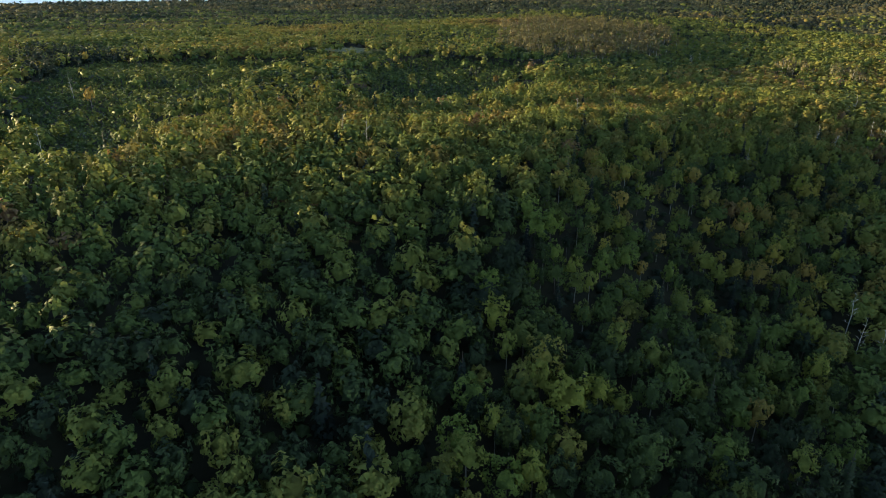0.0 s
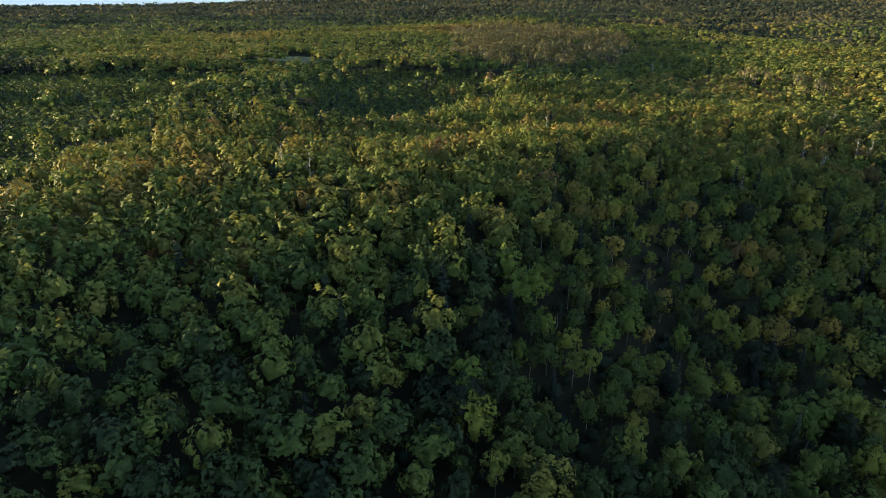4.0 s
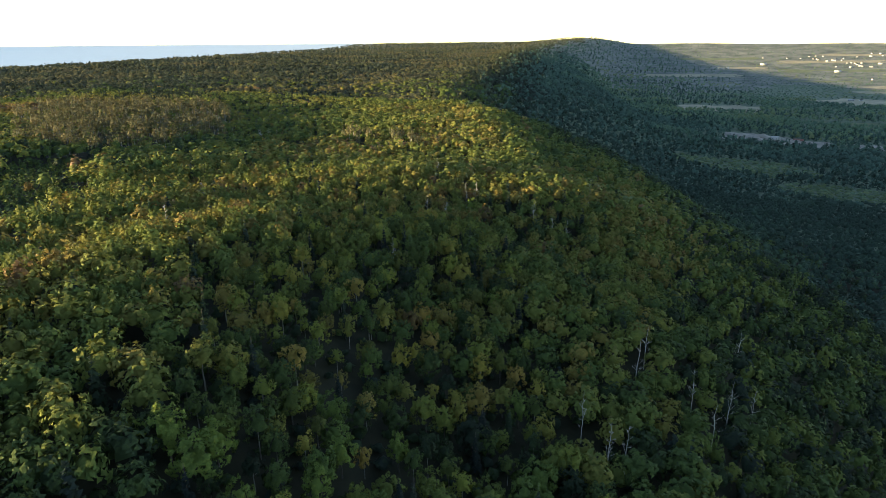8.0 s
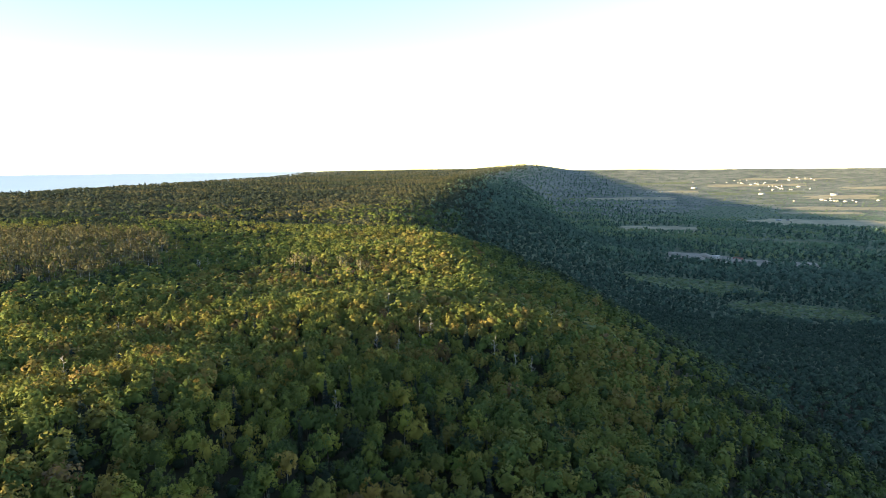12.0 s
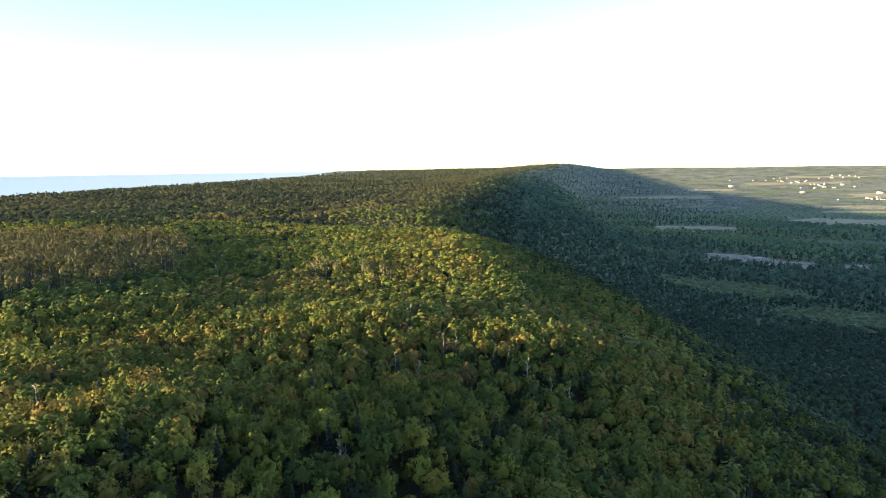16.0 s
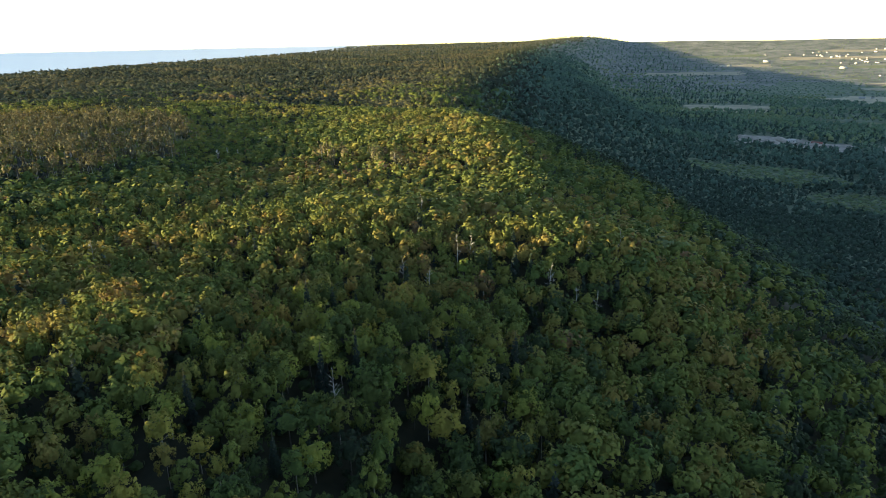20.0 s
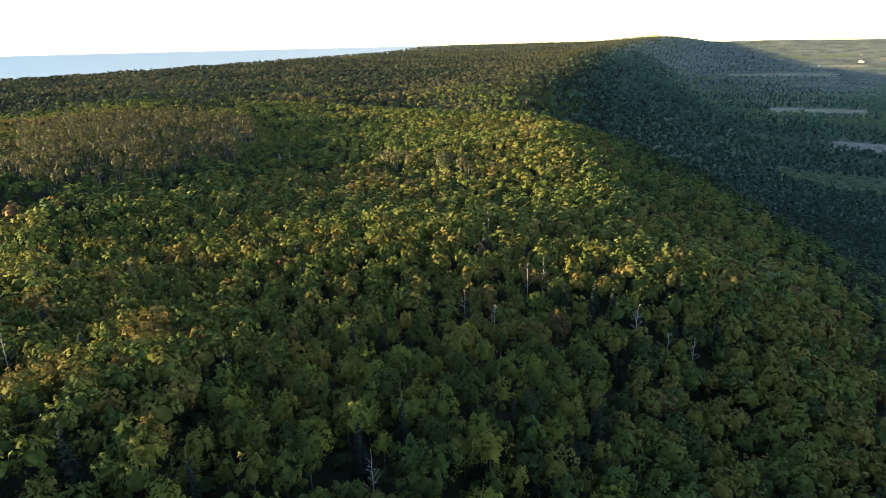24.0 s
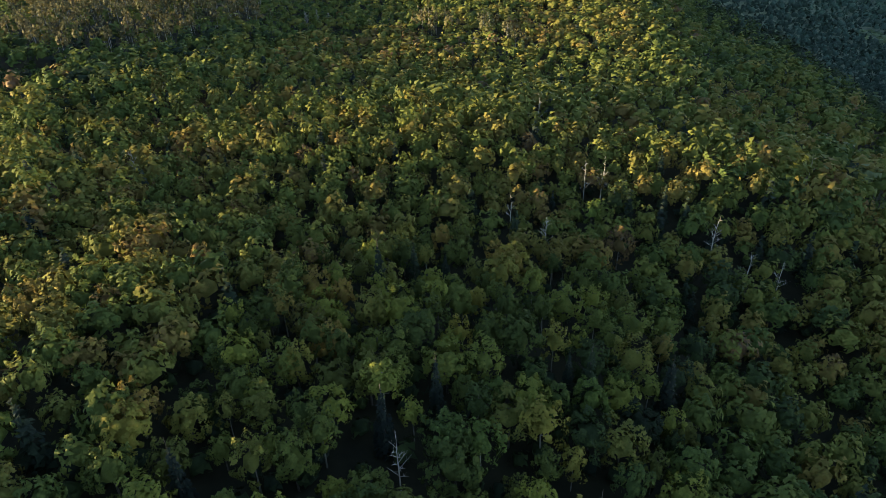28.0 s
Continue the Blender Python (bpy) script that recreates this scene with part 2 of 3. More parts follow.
def crown(seed, tufts, count, leaf, corners=3, wide=3.1, base=5.0, top=8.9, ragged=0.4, dense=0, loose=0.7, core=0.64):
    """A broadleaf crown in metres: tufts of leaves over a lobed dome. dense: sides of an added inner blob that blocks
    light like thick foliage.
    """
    rng = np.random.default_rng(seed)
    p1, p2, p3 = rng.uniform(0, 6.3, 3)

    def lobed(turn, lift):
        return 1 + 0.16 * np.sin(turn + p1) + 0.12 * np.sin(3 * turn + p2 + 2 * lift) + 0.09 * np.sin(5 * turn + p3 - 3 * lift)

    turn = np.arange(tufts) * 2.4 + rng.uniform(-0.5, 0.5, tufts)
    lift = np.linspace(-0.5, 0.985, tufts)
    rad = wide * rng.uniform(0.65, 1.4, tufts) * 1.1 / np.sqrt(tufts)
    far = lobed(turn, lift) * rng.uniform(0.70, 1.08, tufts)
    out = (wide - rad * 0.8) * np.sqrt(1 - lift**2) * far
    mid = np.stack([np.cos(turn) * out, np.sin(turn) * out, base + (top - base - rad * 0.8) * lift * far], 1)
    axis = unit(np.stack([np.cos(turn) * np.sqrt(1 - lift**2), np.sin(turn) * np.sqrt(1 - lift**2), lift + 0.1], 1))
    pick = rng.choice(tufts, count, p=rad**2 / (rad**2).sum())
    # each tuft is a spray that narrows upward and outward
    lean = unit(axis + np.array([0, 0, 0.75]))[pick]
    along = rng.uniform(-0.5, 1.0, (count, 1)) + rng.uniform(0, 0.7, (count, 1))
    side = rng.normal(size=(count, 3))
    side = unit(side - lean * (side * lean).sum(-1, keepdims=True))
    c = mid[pick] + rad[pick, None] * (lean * along + side * (1.15 - 0.6 * np.clip(along, -0.4, 1.7)) * rng.uniform(0.55, 1.05, (count, 1)))
    nrm = unit(loose * (0.8 * side + 0.5 * lean) + 0.75 * axis[pick] + ragged * rng.normal(size=(count, 3)))
    v, f = leaf_faces(rng, c, nrm, leaf, corners)
    heart = np.array([0, 0, base - 0.15 * (top - base)])
    n = unit(0.55 * np.repeat(nrm, corners, 0) + 0.65 * unit((v - heart) / np.array([wide, wide, top - base])))
    if dense:
        el = np.sin(np.linspace(-0.25, 1.3, max(3, dense // 2 + 1)))
        ring = np.arange(dense) * 2 * math.pi / dense
        qq, tt = np.meshgrid(el, ring, indexing="ij")
        k = core * lobed(tt, qq) * rng.uniform(0.72, 1.14, qq.shape)
        r = wide * np.sqrt(1 - qq**2) * k
        inner = np.stack([np.cos(tt) * r, np.sin(tt) * r, base + (top - base) * qq * k], -1).reshape(-1, 3)
        i, j = np.meshgrid(np.arange(len(el) - 1), np.arange(dense), indexing="ij")
        a, b = i * dense + j, i * dense + (j + 1) % dense
        tri = np.concatenate([np.stack([a, b, b + dense], -1).reshape(-1, 3), np.stack([a, b + dense, a + dense], -1).reshape(-1, 3)])
        last = (len(el) - 1) * dense
        cap = np.array([(last, last + k, last + k + 1) for k in range(1, dense - 1)])
        f = np.concatenate([f, np.concatenate([tri, cap]) + len(v)])
        v = np.concatenate([v, inner])
        n = np.concatenate([n, unit(inner - heart)])
    return v, f, n


def spire(seed, count, leaf, corners=3, wide=2.3, top=13.0):
    """A spruce crown in metres: whorls of drooping sprays on a narrow cone."""
    rng = np.random.default_rng(seed)
    q = 0.08 + 0.92 * (1 - np.sqrt(rng.uniform(0, 1, count)))
    q = np.round(q * 14) / 14 + rng.normal(0, 0.012, count)
    ang = rng.uniform(0, 6.283, count)
    r = wide * (1.04 - q) * rng.uniform(0.3, 1.1, count)
    c = np.stack([np.cos(ang) * r, np.sin(ang) * r, q * top - 0.35 * r], 1)
    nrm = unit(np.stack([np.cos(ang) * 0.7, np.sin(ang) * 0.7, np.full(count, 0.9)], 1) + 0.35 * rng.normal(size=(count, 3)))
    v, f = leaf_faces(rng, c, nrm, leaf, corners)
    return v, f, unit(0.6 * np.repeat(nrm, corners, 0) + 0.6 * unit(v * np.array([1, 1, 0]) + np.array([0, 0, 0.6])))


def sticks(rows, sides=4):
    """Tapered round sticks (x0, y0, z0, r0, x1, y1, z1, r1) in one mesh."""
    vs, fs = [], []
    for x0, y0, z0, r0, x1, y1, z1, r1 in rows:
        a, b = np.array([x0, y0, z0]), np.array([x1, y1, z1])
        d = unit(b - a)
        s = unit(np.cross(d, (0.31, 0.9, 0.2)))
        t = np.cross(d, s)
        ang = np.arange(sides) * 2 * math.pi / sides
        ring = np.cos(ang)[:, None] * s + np.sin(ang)[:, None] * t
        k = len(vs) * 2 * sides
        vs.append(np.concatenate([a + ring * r0, b + ring * r1]))
        fs += [[k + i, k + (i + 1) % sides, k + sides + (i + 1) % sides, k + sides + i] for i in range(sides)]
    return np.concatenate(vs), np.array(fs)


def trunk_rows(seed, high, thick, limbs, spread, start=0.4, twigs=2):
    """A leaning, bending trunk and its rising limbs."""
    rng = np.random.default_rng(seed)
    pts = [np.array([0, 0, -0.6])]
    for k in range(4):
        pts.append(np.array([rng.normal(0, 0.02) * high * k / 3, rng.normal(0, 0.02) * high * k / 3, high * (k + 1) / 4]))
    rows = [(*pts[k], thick * (1 - 0.22 * k), *pts[k + 1], thick * (0.78 - 0.22 * k)) for k in range(4)]
    for k in range(limbs):
        f = rng.uniform(start, 0.95)
        base = np.array([np.interp(f * high, [p[2] for p in pts], [p[i] for p in pts]) for i in range(3)])
        a = k * 2.4 + rng.uniform(-0.4, 0.4)
        l = spread * (1.25 - f) * rng.uniform(0.7, 1.3)
        tip = base + np.array([math.cos(a) * l, math.sin(a) * l, l * rng.uniform(0.5, 1.3)])
        rows.append((*base, thick * 0.32, *tip, thick * 0.08))
        for q in range(twigs):
            m = base + (tip - base) * rng.uniform(0.4, 0.7)
            rows.append((*m, thick * 0.16, *(m + np.array([rng.normal(0, 0.4), rng.normal(0, 0.4), rng.uniform(0.3, 0.8)]) * l * 0.5), thick * 0.04))
    return rows


def joined(name, batches, label, category, leaves=LEAVES):
    """Many plants in one mesh: batches of (template, places, scales, turns, tones)."""
    vs, fs, ts, ns, k = [], [], [], [], 0
    for (tv, tf, tn), place, scale, turn, tone in batches:
        n = len(place)
        if not n:
            continue
        c, s = np.cos(turn)[:, None], np.sin(turn)[:, None]
        x, y, z = tv[None, :, 0] * scale[:, :1], tv[None, :, 1] * scale[:, 1:2], tv[None, :, 2] * scale[:, 2:3]
        v = np.stack([x * c - y * s, x * s + y * c, z], -1) + place[:, None, :]
        vs.append(v.reshape(-1, 3).astype(np.float32))
        nx, ny = tn[None, :, 0], tn[None, :, 1]
        ns.append(np.stack([nx * c - ny * s, nx * s + ny * c, np.broadcast_to(tn[None, :, 2], (n, len(tv)))], -1).reshape(-1, 3).astype(np.float32))
        fs.append((tf[None] + (k + np.arange(n) * len(tv))[:, None, None]).reshape(-1, tf.shape[1]))
        ts.append(np.repeat(tone, len(tv)))
        k += n * len(tv)
    me = quick_mesh(name, np.concatenate(vs), np.concatenate(fs), leaves, np.concatenate(ts), np.concatenate(ns))
    return mesh_thing(name, me, label, category, kind="stuff")


# ---- ground, sea ----
def ground_sheet():
    rad = np.concatenate([[1.0], np.geomspace(12, 4960, 130)])
    ang = np.linspace(0, 2 * math.pi, 289)[:-1]
    r, a = np.meshgrid(rad, ang, indexing="ij")
    x, y = r * np.cos(a), r * np.sin(a)
    v = np.stack([x, y, land(x, y)], -1).reshape(-1, 3)
    i, j = np.meshgrid(np.arange(len(rad) - 1), np.arange(288), indexing="ij")
    f = np.stack([i * 288 + j, (i + 1) * 288 + j, (i + 1) * 288 + (j + 1) % 288, i * 288 + (j + 1) % 288], -1).reshape(-1, 4)
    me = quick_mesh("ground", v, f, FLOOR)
    me.materials.append(FAR_CANOPY)
    me.materials.append(HAZED_VALLEY_CANOPY)
    me.materials.append(HAZED_FARMLAND)
    c = v[f].mean(1)
    far, u = np.hypot(c[:, 0], c[:, 1]) > 650, c[:, 0] - np.interp(c[:, 1], CREST_Y, CREST_X)
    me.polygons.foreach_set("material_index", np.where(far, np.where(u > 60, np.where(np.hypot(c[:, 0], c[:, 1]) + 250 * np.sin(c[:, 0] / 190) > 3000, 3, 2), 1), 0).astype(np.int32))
    return me


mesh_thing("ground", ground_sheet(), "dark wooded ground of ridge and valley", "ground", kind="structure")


def sea_sheet():
    a = np.radians(np.linspace(5, 175, 120))
    rr = np.array([2600, 3600, 4300, 4980])
    zz = np.array([-112, -60, -12, EYE_LEVEL - 4980 * math.tan(radians(0.36))])
    v = np.stack([np.stack([-np.sin(a) * r, np.cos(a) * r, np.full_like(a, z)], 1) for r, z in zip(rr, zz)]).reshape(-1, 3)
    i, j = np.meshgrid(np.arange(3), np.arange(119), indexing="ij")
    f = np.stack([i * 120 + j, i * 120 + j + 1, (i + 1) * 120 + j + 1, (i + 1) * 120 + j], -1).reshape(-1, 4)
    return quick_mesh("sea", v, f, WATER)


mesh_thing("sea", sea_sheet(), "calm pale blue sea beyond the plateau", "sea", kind="structure")


# ---- where the woods stand ----
def ripple(x, y, scale, seed):
    """Smooth noise between 0 and 1."""
    rng = np.random.default_rng(seed)
    out = np.zeros_like(x)
    for k in range(6):
        a, p, q = rng.uniform(0, 6.3), rng.uniform(0, 6.3), rng.uniform(0.6, 1.9)
        out += np.sin((x * math.cos(a) + y * math.sin(a)) * q / scale + p)
    return 0.5 + out / 6.5


# open ground: centre, length, depth, turn, what lies there
FIELDS = [(370, 2110, 240, 200, -14, "straw"), (330, 2420, 150, 80, -10, "meadow"), (330, 1425, 120, 125, -26, "gravel"), (405, 1385, 120, 105, -20, "gravel"), (540, 1380, 70, 70, -5, "gravel"),
          (640, 1780, 240, 90, -12, "meadow"), (820, 1620, 170, 70, -12, "meadow"), (1010, 2420, 520, 260, -8, "straw"),
          (1330, 2960, 520, 130, -10, "straw"), (1130, 2800, 300, 70, -8, "straw"), (1500, 2700, 300, 90, -12, "meadow"), (460, 3520, 420, 130, -5, "straw"),
          (760, 3820, 240, 100, -4, "straw"), (1150, 3680, 420, 110, -8, "meadow"), (1480, 3430, 300, 150, -14, "straw"), (1760, 3300, 360, 120, -16, "meadow"),
          (1250, 4020, 500, 90, -8, "straw"), (1850, 3700, 420, 110, -16, "straw"), (700, 4250, 420, 80, -5, "meadow"), (1500, 4250, 500, 80, -10, "straw"),
          (1950, 2950, 320, 140, -20, "straw"), (1650, 2350, 300, 120, -20, "meadow"), (150, 3560, 150, 60, 0, "meadow"), (1000, 3250, 260, 60, -8, "meadow")]
CLEARINGS = [(-484, 240, 36, 20)]
# bleached dead trees: place, height, limbs
SNAGS = [(-21, 271, 14, 10), (-59, 252, 12, 12), (-70, 259, 12, 5), (-5, 267, 11, 4), (-12, 268, 10, 4), (20, 142, 15, 5), (6, 111, 14, 5), (23, 153, 14, 4), (52, 146, 15, 4),
         (44, 138, 14, 4), (35, 140, 14, 6), (16, 105, 13, 5), (12, 102, 14, 6), (55, 182, 15, 5), (47, 149, 13, 3), (39, 129, 13, 4), (-175, 239, 13, 10), (-59, 172, 12, 9), (-56, 283, 14, 6),
         (-52, 288, 14, 6), (4, 326, 13, 6), (-151, 179, 13, 10), (-82, 330, 15, 6), (-151, 49, 15, 5), (-138, 51, 15, 5), (-205, -56, 14, 5), (-200, -43, 14, 5), (-350, -9, 15, 4), (-273, 487, 12, 14), (-267, 491, 11, 14), (-279, 484, 11, 14), (-284, 490, 10, 12)]
# trees that stand out by colour or size: place and room round them
MARKED = [(-183, 218), (-37, 312), (-25, 320), (-135, 318), (-74, 375), (-62, 345), (-78, 305), (-282, 172), (-318, -6), (-42, 257), (-47, 279), (-51, 269), (3, 272), (-274, 237), (-206, 279), (-45, 314)]
# stretches of young growth after a cut, a stand of tall thin aspens, and dark spruce stands
YOUNG = [[(-428, -25), (-513, 36), (-431, 176), (-367, 144), (-340, 79), (-289, 27), (-222, 20), (-179, -16), (-180, -46), (-310, -45)],
         [(-403, 215), (-326, 330), (-252, 253), (-206, 169), (-232, 100), (-311, 138)], [(-295, 455), (-215, 432), (-225, 455), (-275, 480)], [(-478, 195), (-431, 165), (-390, 212), (-425, 266), (-470, 245)]]
TALL = [[(-379, 342), (-312, 345), (-300, 430), (-330, 527), (-397, 623), (-500, 650), (-607, 613), (-557, 514)], [(-205, 478), (-134, 470), (-136, 500), (-200, 512)]]
SPRUCE = [[(-650, 0), (-600, 50), (-526, 58), (-388, 30), (-440, -26)], [(-1000, 870), (-930, 880), (-748, 684), (-815, 650)], [(-628, 773), (-560, 827), (-484, 720), (-554, 686)]]


def inside(x, y, loops):
    found = np.zeros(np.shape(x), bool)
    wx, wy = x + 9 * np.sin(y / 13) + 5 * np.sin(y / 5.1), y + 9 * np.sin(x / 11 + 1) + 4 * np.sin(x / 4.3)
    for loop in loops:
        hit = np.zeros(np.shape(x), bool)
        for (ax, ay), (bx, by) in zip(loop, loop[1:] + loop[:1]):
            if ay != by:
                hit ^= ((wy > ay) != (wy > by)) & (wx < (bx - ax) * (wy - ay) / (by - ay) + ax)
        found |= hit
    return found


def open_ground(x, y):
    """True where no tree stands: fields, the pit, clearings."""
    free = np.zeros(np.shape(x), bool)
    for cx, cy, lx, ly, turn, *_ in FIELDS:
        c, s = math.cos(radians(turn)), math.sin(radians(turn))
        dx, dy = x - cx, y - cy
        free |= (np.abs(dx * c + dy * s) < lx / 2) & (np.abs(-dx * s + dy * c) < ly / 2)
    for cx, cy, rx, ry in CLEARINGS:
        free |= ((x - cx) / rx) ** 2 + ((y - cy) / ry) ** 2 < 1
    if np.max(np.abs(x)) < 800:
        for cx, cy, *_ in SNAGS:
            free |= (x - cx) ** 2 + (y - cy) ** 2 < 3.6**2
        for cx, cy in MARKED:
            free |= (x - cx) ** 2 + (y - cy) ** 2 < 4.2**2
    return free


def in_view(x, y, slack=0.0):
    """Inside the wedge of land that the flight looks over."""
    a = np.degrees(np.arctan2(-(x - 30), y + 110))
    return (a < 97 + slack) & (a > -36 - slack)


WAY = np.array([(25, -5), (-20, 60), (-45, 110), (-62, 205)], float)


def from_way(x, y):
    best = np.full(np.shape(x), 1e9)
    for (ax, ay), (bx, by) in zip(WAY[:-1], WAY[1:]):
        t = np.clip(((x - ax) * (bx - ax) + (y - ay) * (by - ay)) / ((bx - ax) ** 2 + (by - ay) ** 2), 0, 1)
        best = np.minimum(best, np.hypot(x - ax - t * (bx - ax), y - ay - t * (by - ay)))
    return best


def scatter(x0, x1, y0, y1, step, seed, jitter=0.42, cut=True):
    rng = np.random.default_rng(seed)
    x, y = np.meshgrid(np.arange(x0, x1, step), np.arange(y0, y1, step))
    x = x + (np.arange(x.shape[0])[:, None] % 2) * step / 2
    x, y = x + rng.uniform(-jitter, jitter, x.shape) * step, y + rng.uniform(-jitter, jitter, y.shape) * step
    x, y = x.ravel(), y.ravel()
    keep = in_view(x, y) & ~open_ground(x, y)
    if cut:
        keep &= ~(inside(x, y, YOUNG) & (rng.uniform(0, 1, len(x)) > 0.07))
    return x[keep], y[keep]


def tone_at(x, y, rng):
    """Foliage tone by place: yellowing plateau edge, green scarp, blue-green valley; sun, shade and haze are partly
    painted in.
    """
    u = x - np.interp(y, CREST_Y, CREST_X)
    t = 0.36 + 0.16 * (ripple(x, y, 55, 3) - 0.5) + np.clip(rng.normal(0, 0.16, len(x)), -0.28, 0.24) * (1 - 0.6 * smooth(450, 800, np.hypot(x, y)))
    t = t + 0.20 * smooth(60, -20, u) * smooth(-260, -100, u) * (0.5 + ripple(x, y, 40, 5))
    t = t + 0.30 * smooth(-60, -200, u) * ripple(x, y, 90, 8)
    t = t - 0.22 * smooth(150, 320, u) + smooth(180, 300, u) * (0.30 * (ripple(x, y * 2.5, 190, 17) - 0.5) + 0.18 * (ripple(x, y * 2, 60, 19) - 0.5))
    # Upper slope lightened, partly for weak sky light; tone drops farther down.
    t = t + 0.13 * smooth(10, 50, u) * smooth(135, 85, u) - 0.10 * smooth(95, 130, u) * smooth(120, 180, y)
    t = t + 0.32 * smooth(600, 900, np.hypot(x, y)) * smooth(40, -60, u) * (ripple(x, y * 2, 75, 23) - 0.45)
    # Sunlit knoll warmed a little in the colour.
    t = t + 0.1 * np.exp(-((x + 290) ** 2 + (y - 1080) ** 2) / 80**2)
    t = np.where(inside(x, y, TALL), 0.5 + rng.normal(0, 0.13, len(x)), t)
    # Low cutover growth; valley tone climbs with distance, painting haze into it.
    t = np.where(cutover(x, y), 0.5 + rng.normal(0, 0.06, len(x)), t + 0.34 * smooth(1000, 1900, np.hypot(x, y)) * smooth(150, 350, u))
    # Crest crowns kept warm, with the low sun partly in their tone.
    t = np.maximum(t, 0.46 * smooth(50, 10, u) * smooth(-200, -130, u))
    # Far scarp darkened: its shade is put into the tone.
    t = t - 0.16 * smooth(30, 90, u) * smooth(420, 220, u) * smooth(500, 750, y)
    # Near slope darkened in colour for its shade, next stretch lightened.
    t = t - 0.20 * smooth(-15, 30, u) * smooth(100, 40, y) - 0.10 * smooth(-80, -30, u) * smooth(30, -15, u) * smooth(100, 40, y) + 0.07 * smooth(30, 60, u) * smooth(150, 110, u) * smooth(70, 130, y) * smooth(300, 230, y)
    # Lit rise turned more golden: evening sun partly put into the colour.
    t = t + 0.12 * np.exp(-(((x + 75) / 90) ** 2) - ((y - 340) / 75) ** 2)
    few = rng.uniform(0, 1, len(x))
    t = np.where((few > 0.991) & (u < 120), 0.82, t)
    t = np.where((few < 0.007) & (u < 120), 0.9, t)
    return np.clip(t, 0.08, 0.95)


def cutover(x, y):
    """Low growth at the foot of the scarp."""
    return np.minimum(((x - 235 + 0.55 * (y - 1070)) / 105) ** 2 + ((y - 1070) / 75) ** 2, ((x - 345 + 0.4 * (y - 900)) / 90) ** 2 + ((y - 900) / 55) ** 2) + 0.5 * ripple(x, y, 14, 29) < 1.25


def conifer_share(x, y):
    u = x - np.interp(y, CREST_Y, CREST_X)
    share = 0.05 + 0.30 * smooth(0.5, 0.8, ripple(x, y, 70, 11)) * smooth(-100, -250, u)
    share = share + 0.40 * smooth(520, 700, y) * smooth(-20, -120, u) * smooth(0.4, 0.65, ripple(x, y, 110, 15))
    share = share + 0.6 * smooth(250, 420, u) * smooth(0.35, 0.65, ripple(x * 0.5, y, 90, 13)) * ~cutover(x, y)
    # Extra spruce darkens the shaded far scarp.
    share = share + 0.15 * smooth(40, 90, u) * smooth(420, 260, u) * smooth(500, 750, y)
    share = share + 0.25 * smooth(85, 115, u) * smooth(170, 140, u) * smooth(170, 220, y) * smooth(440, 360, y)
    share = np.where(inside(x, y, SPRUCE), 0.9, share)
    # Extra dark spruce deepens the ravine's shade.
    return share + 0.5 * np.exp(-((x + 250) / 150) ** 2 - ((y - 850 + 0.2 * (x + 250)) / 55) ** 2)


def height_at(x, y):
    h = 0.88 + 0.24 * ripple(x, y, 35, 21)
    h = np.where(inside(x, y, SPRUCE), 1.15, h)
    return np.where(inside(x, y, TALL), 1.12, h)


# ---- single trees, nearest to the flight ----
MAPLES = [crown(s, n, 1500, 0.225, wide=w, base=5.2, top=9.3, dense=7, ragged=0.32, loose=0.9, core=0.46) for s, n, w in ((1, 38, 3.3), (2, 50, 3.9), (3, 30, 2.9), (4, 44, 3.5))]
ASPENS = [crown(s, 24, 900, 0.215, wide=2.6, base=6.2, top=10.4, dense=6, ragged=0.4, loose=0.9, core=0.44) for s in (11, 12, 13)]
BIRCHES = [crown(s, 32, 1150, 0.22, wide=3.2, base=5.4, top=9.6, ragged=0.5, loose=0.9, dense=6, core=0.44) for s in (31, 32, 33)]
SPRUCES = [spire(s, 600, 0.31, wide=1.9, top=11.5) for s in (21, 22)]


def tree_model(name, template, material, trunk, bark, label, category):
    """One tree at the origin: an Empty with its trunk and its crown."""
    root = tagged(new(name), label, category)
    part("trunk", quick_mesh("trunk", *sticks(trunk), bark), root)
    part("crown", quick_mesh("crown", *template[:2], material, normals=template[2]), root)
    return root


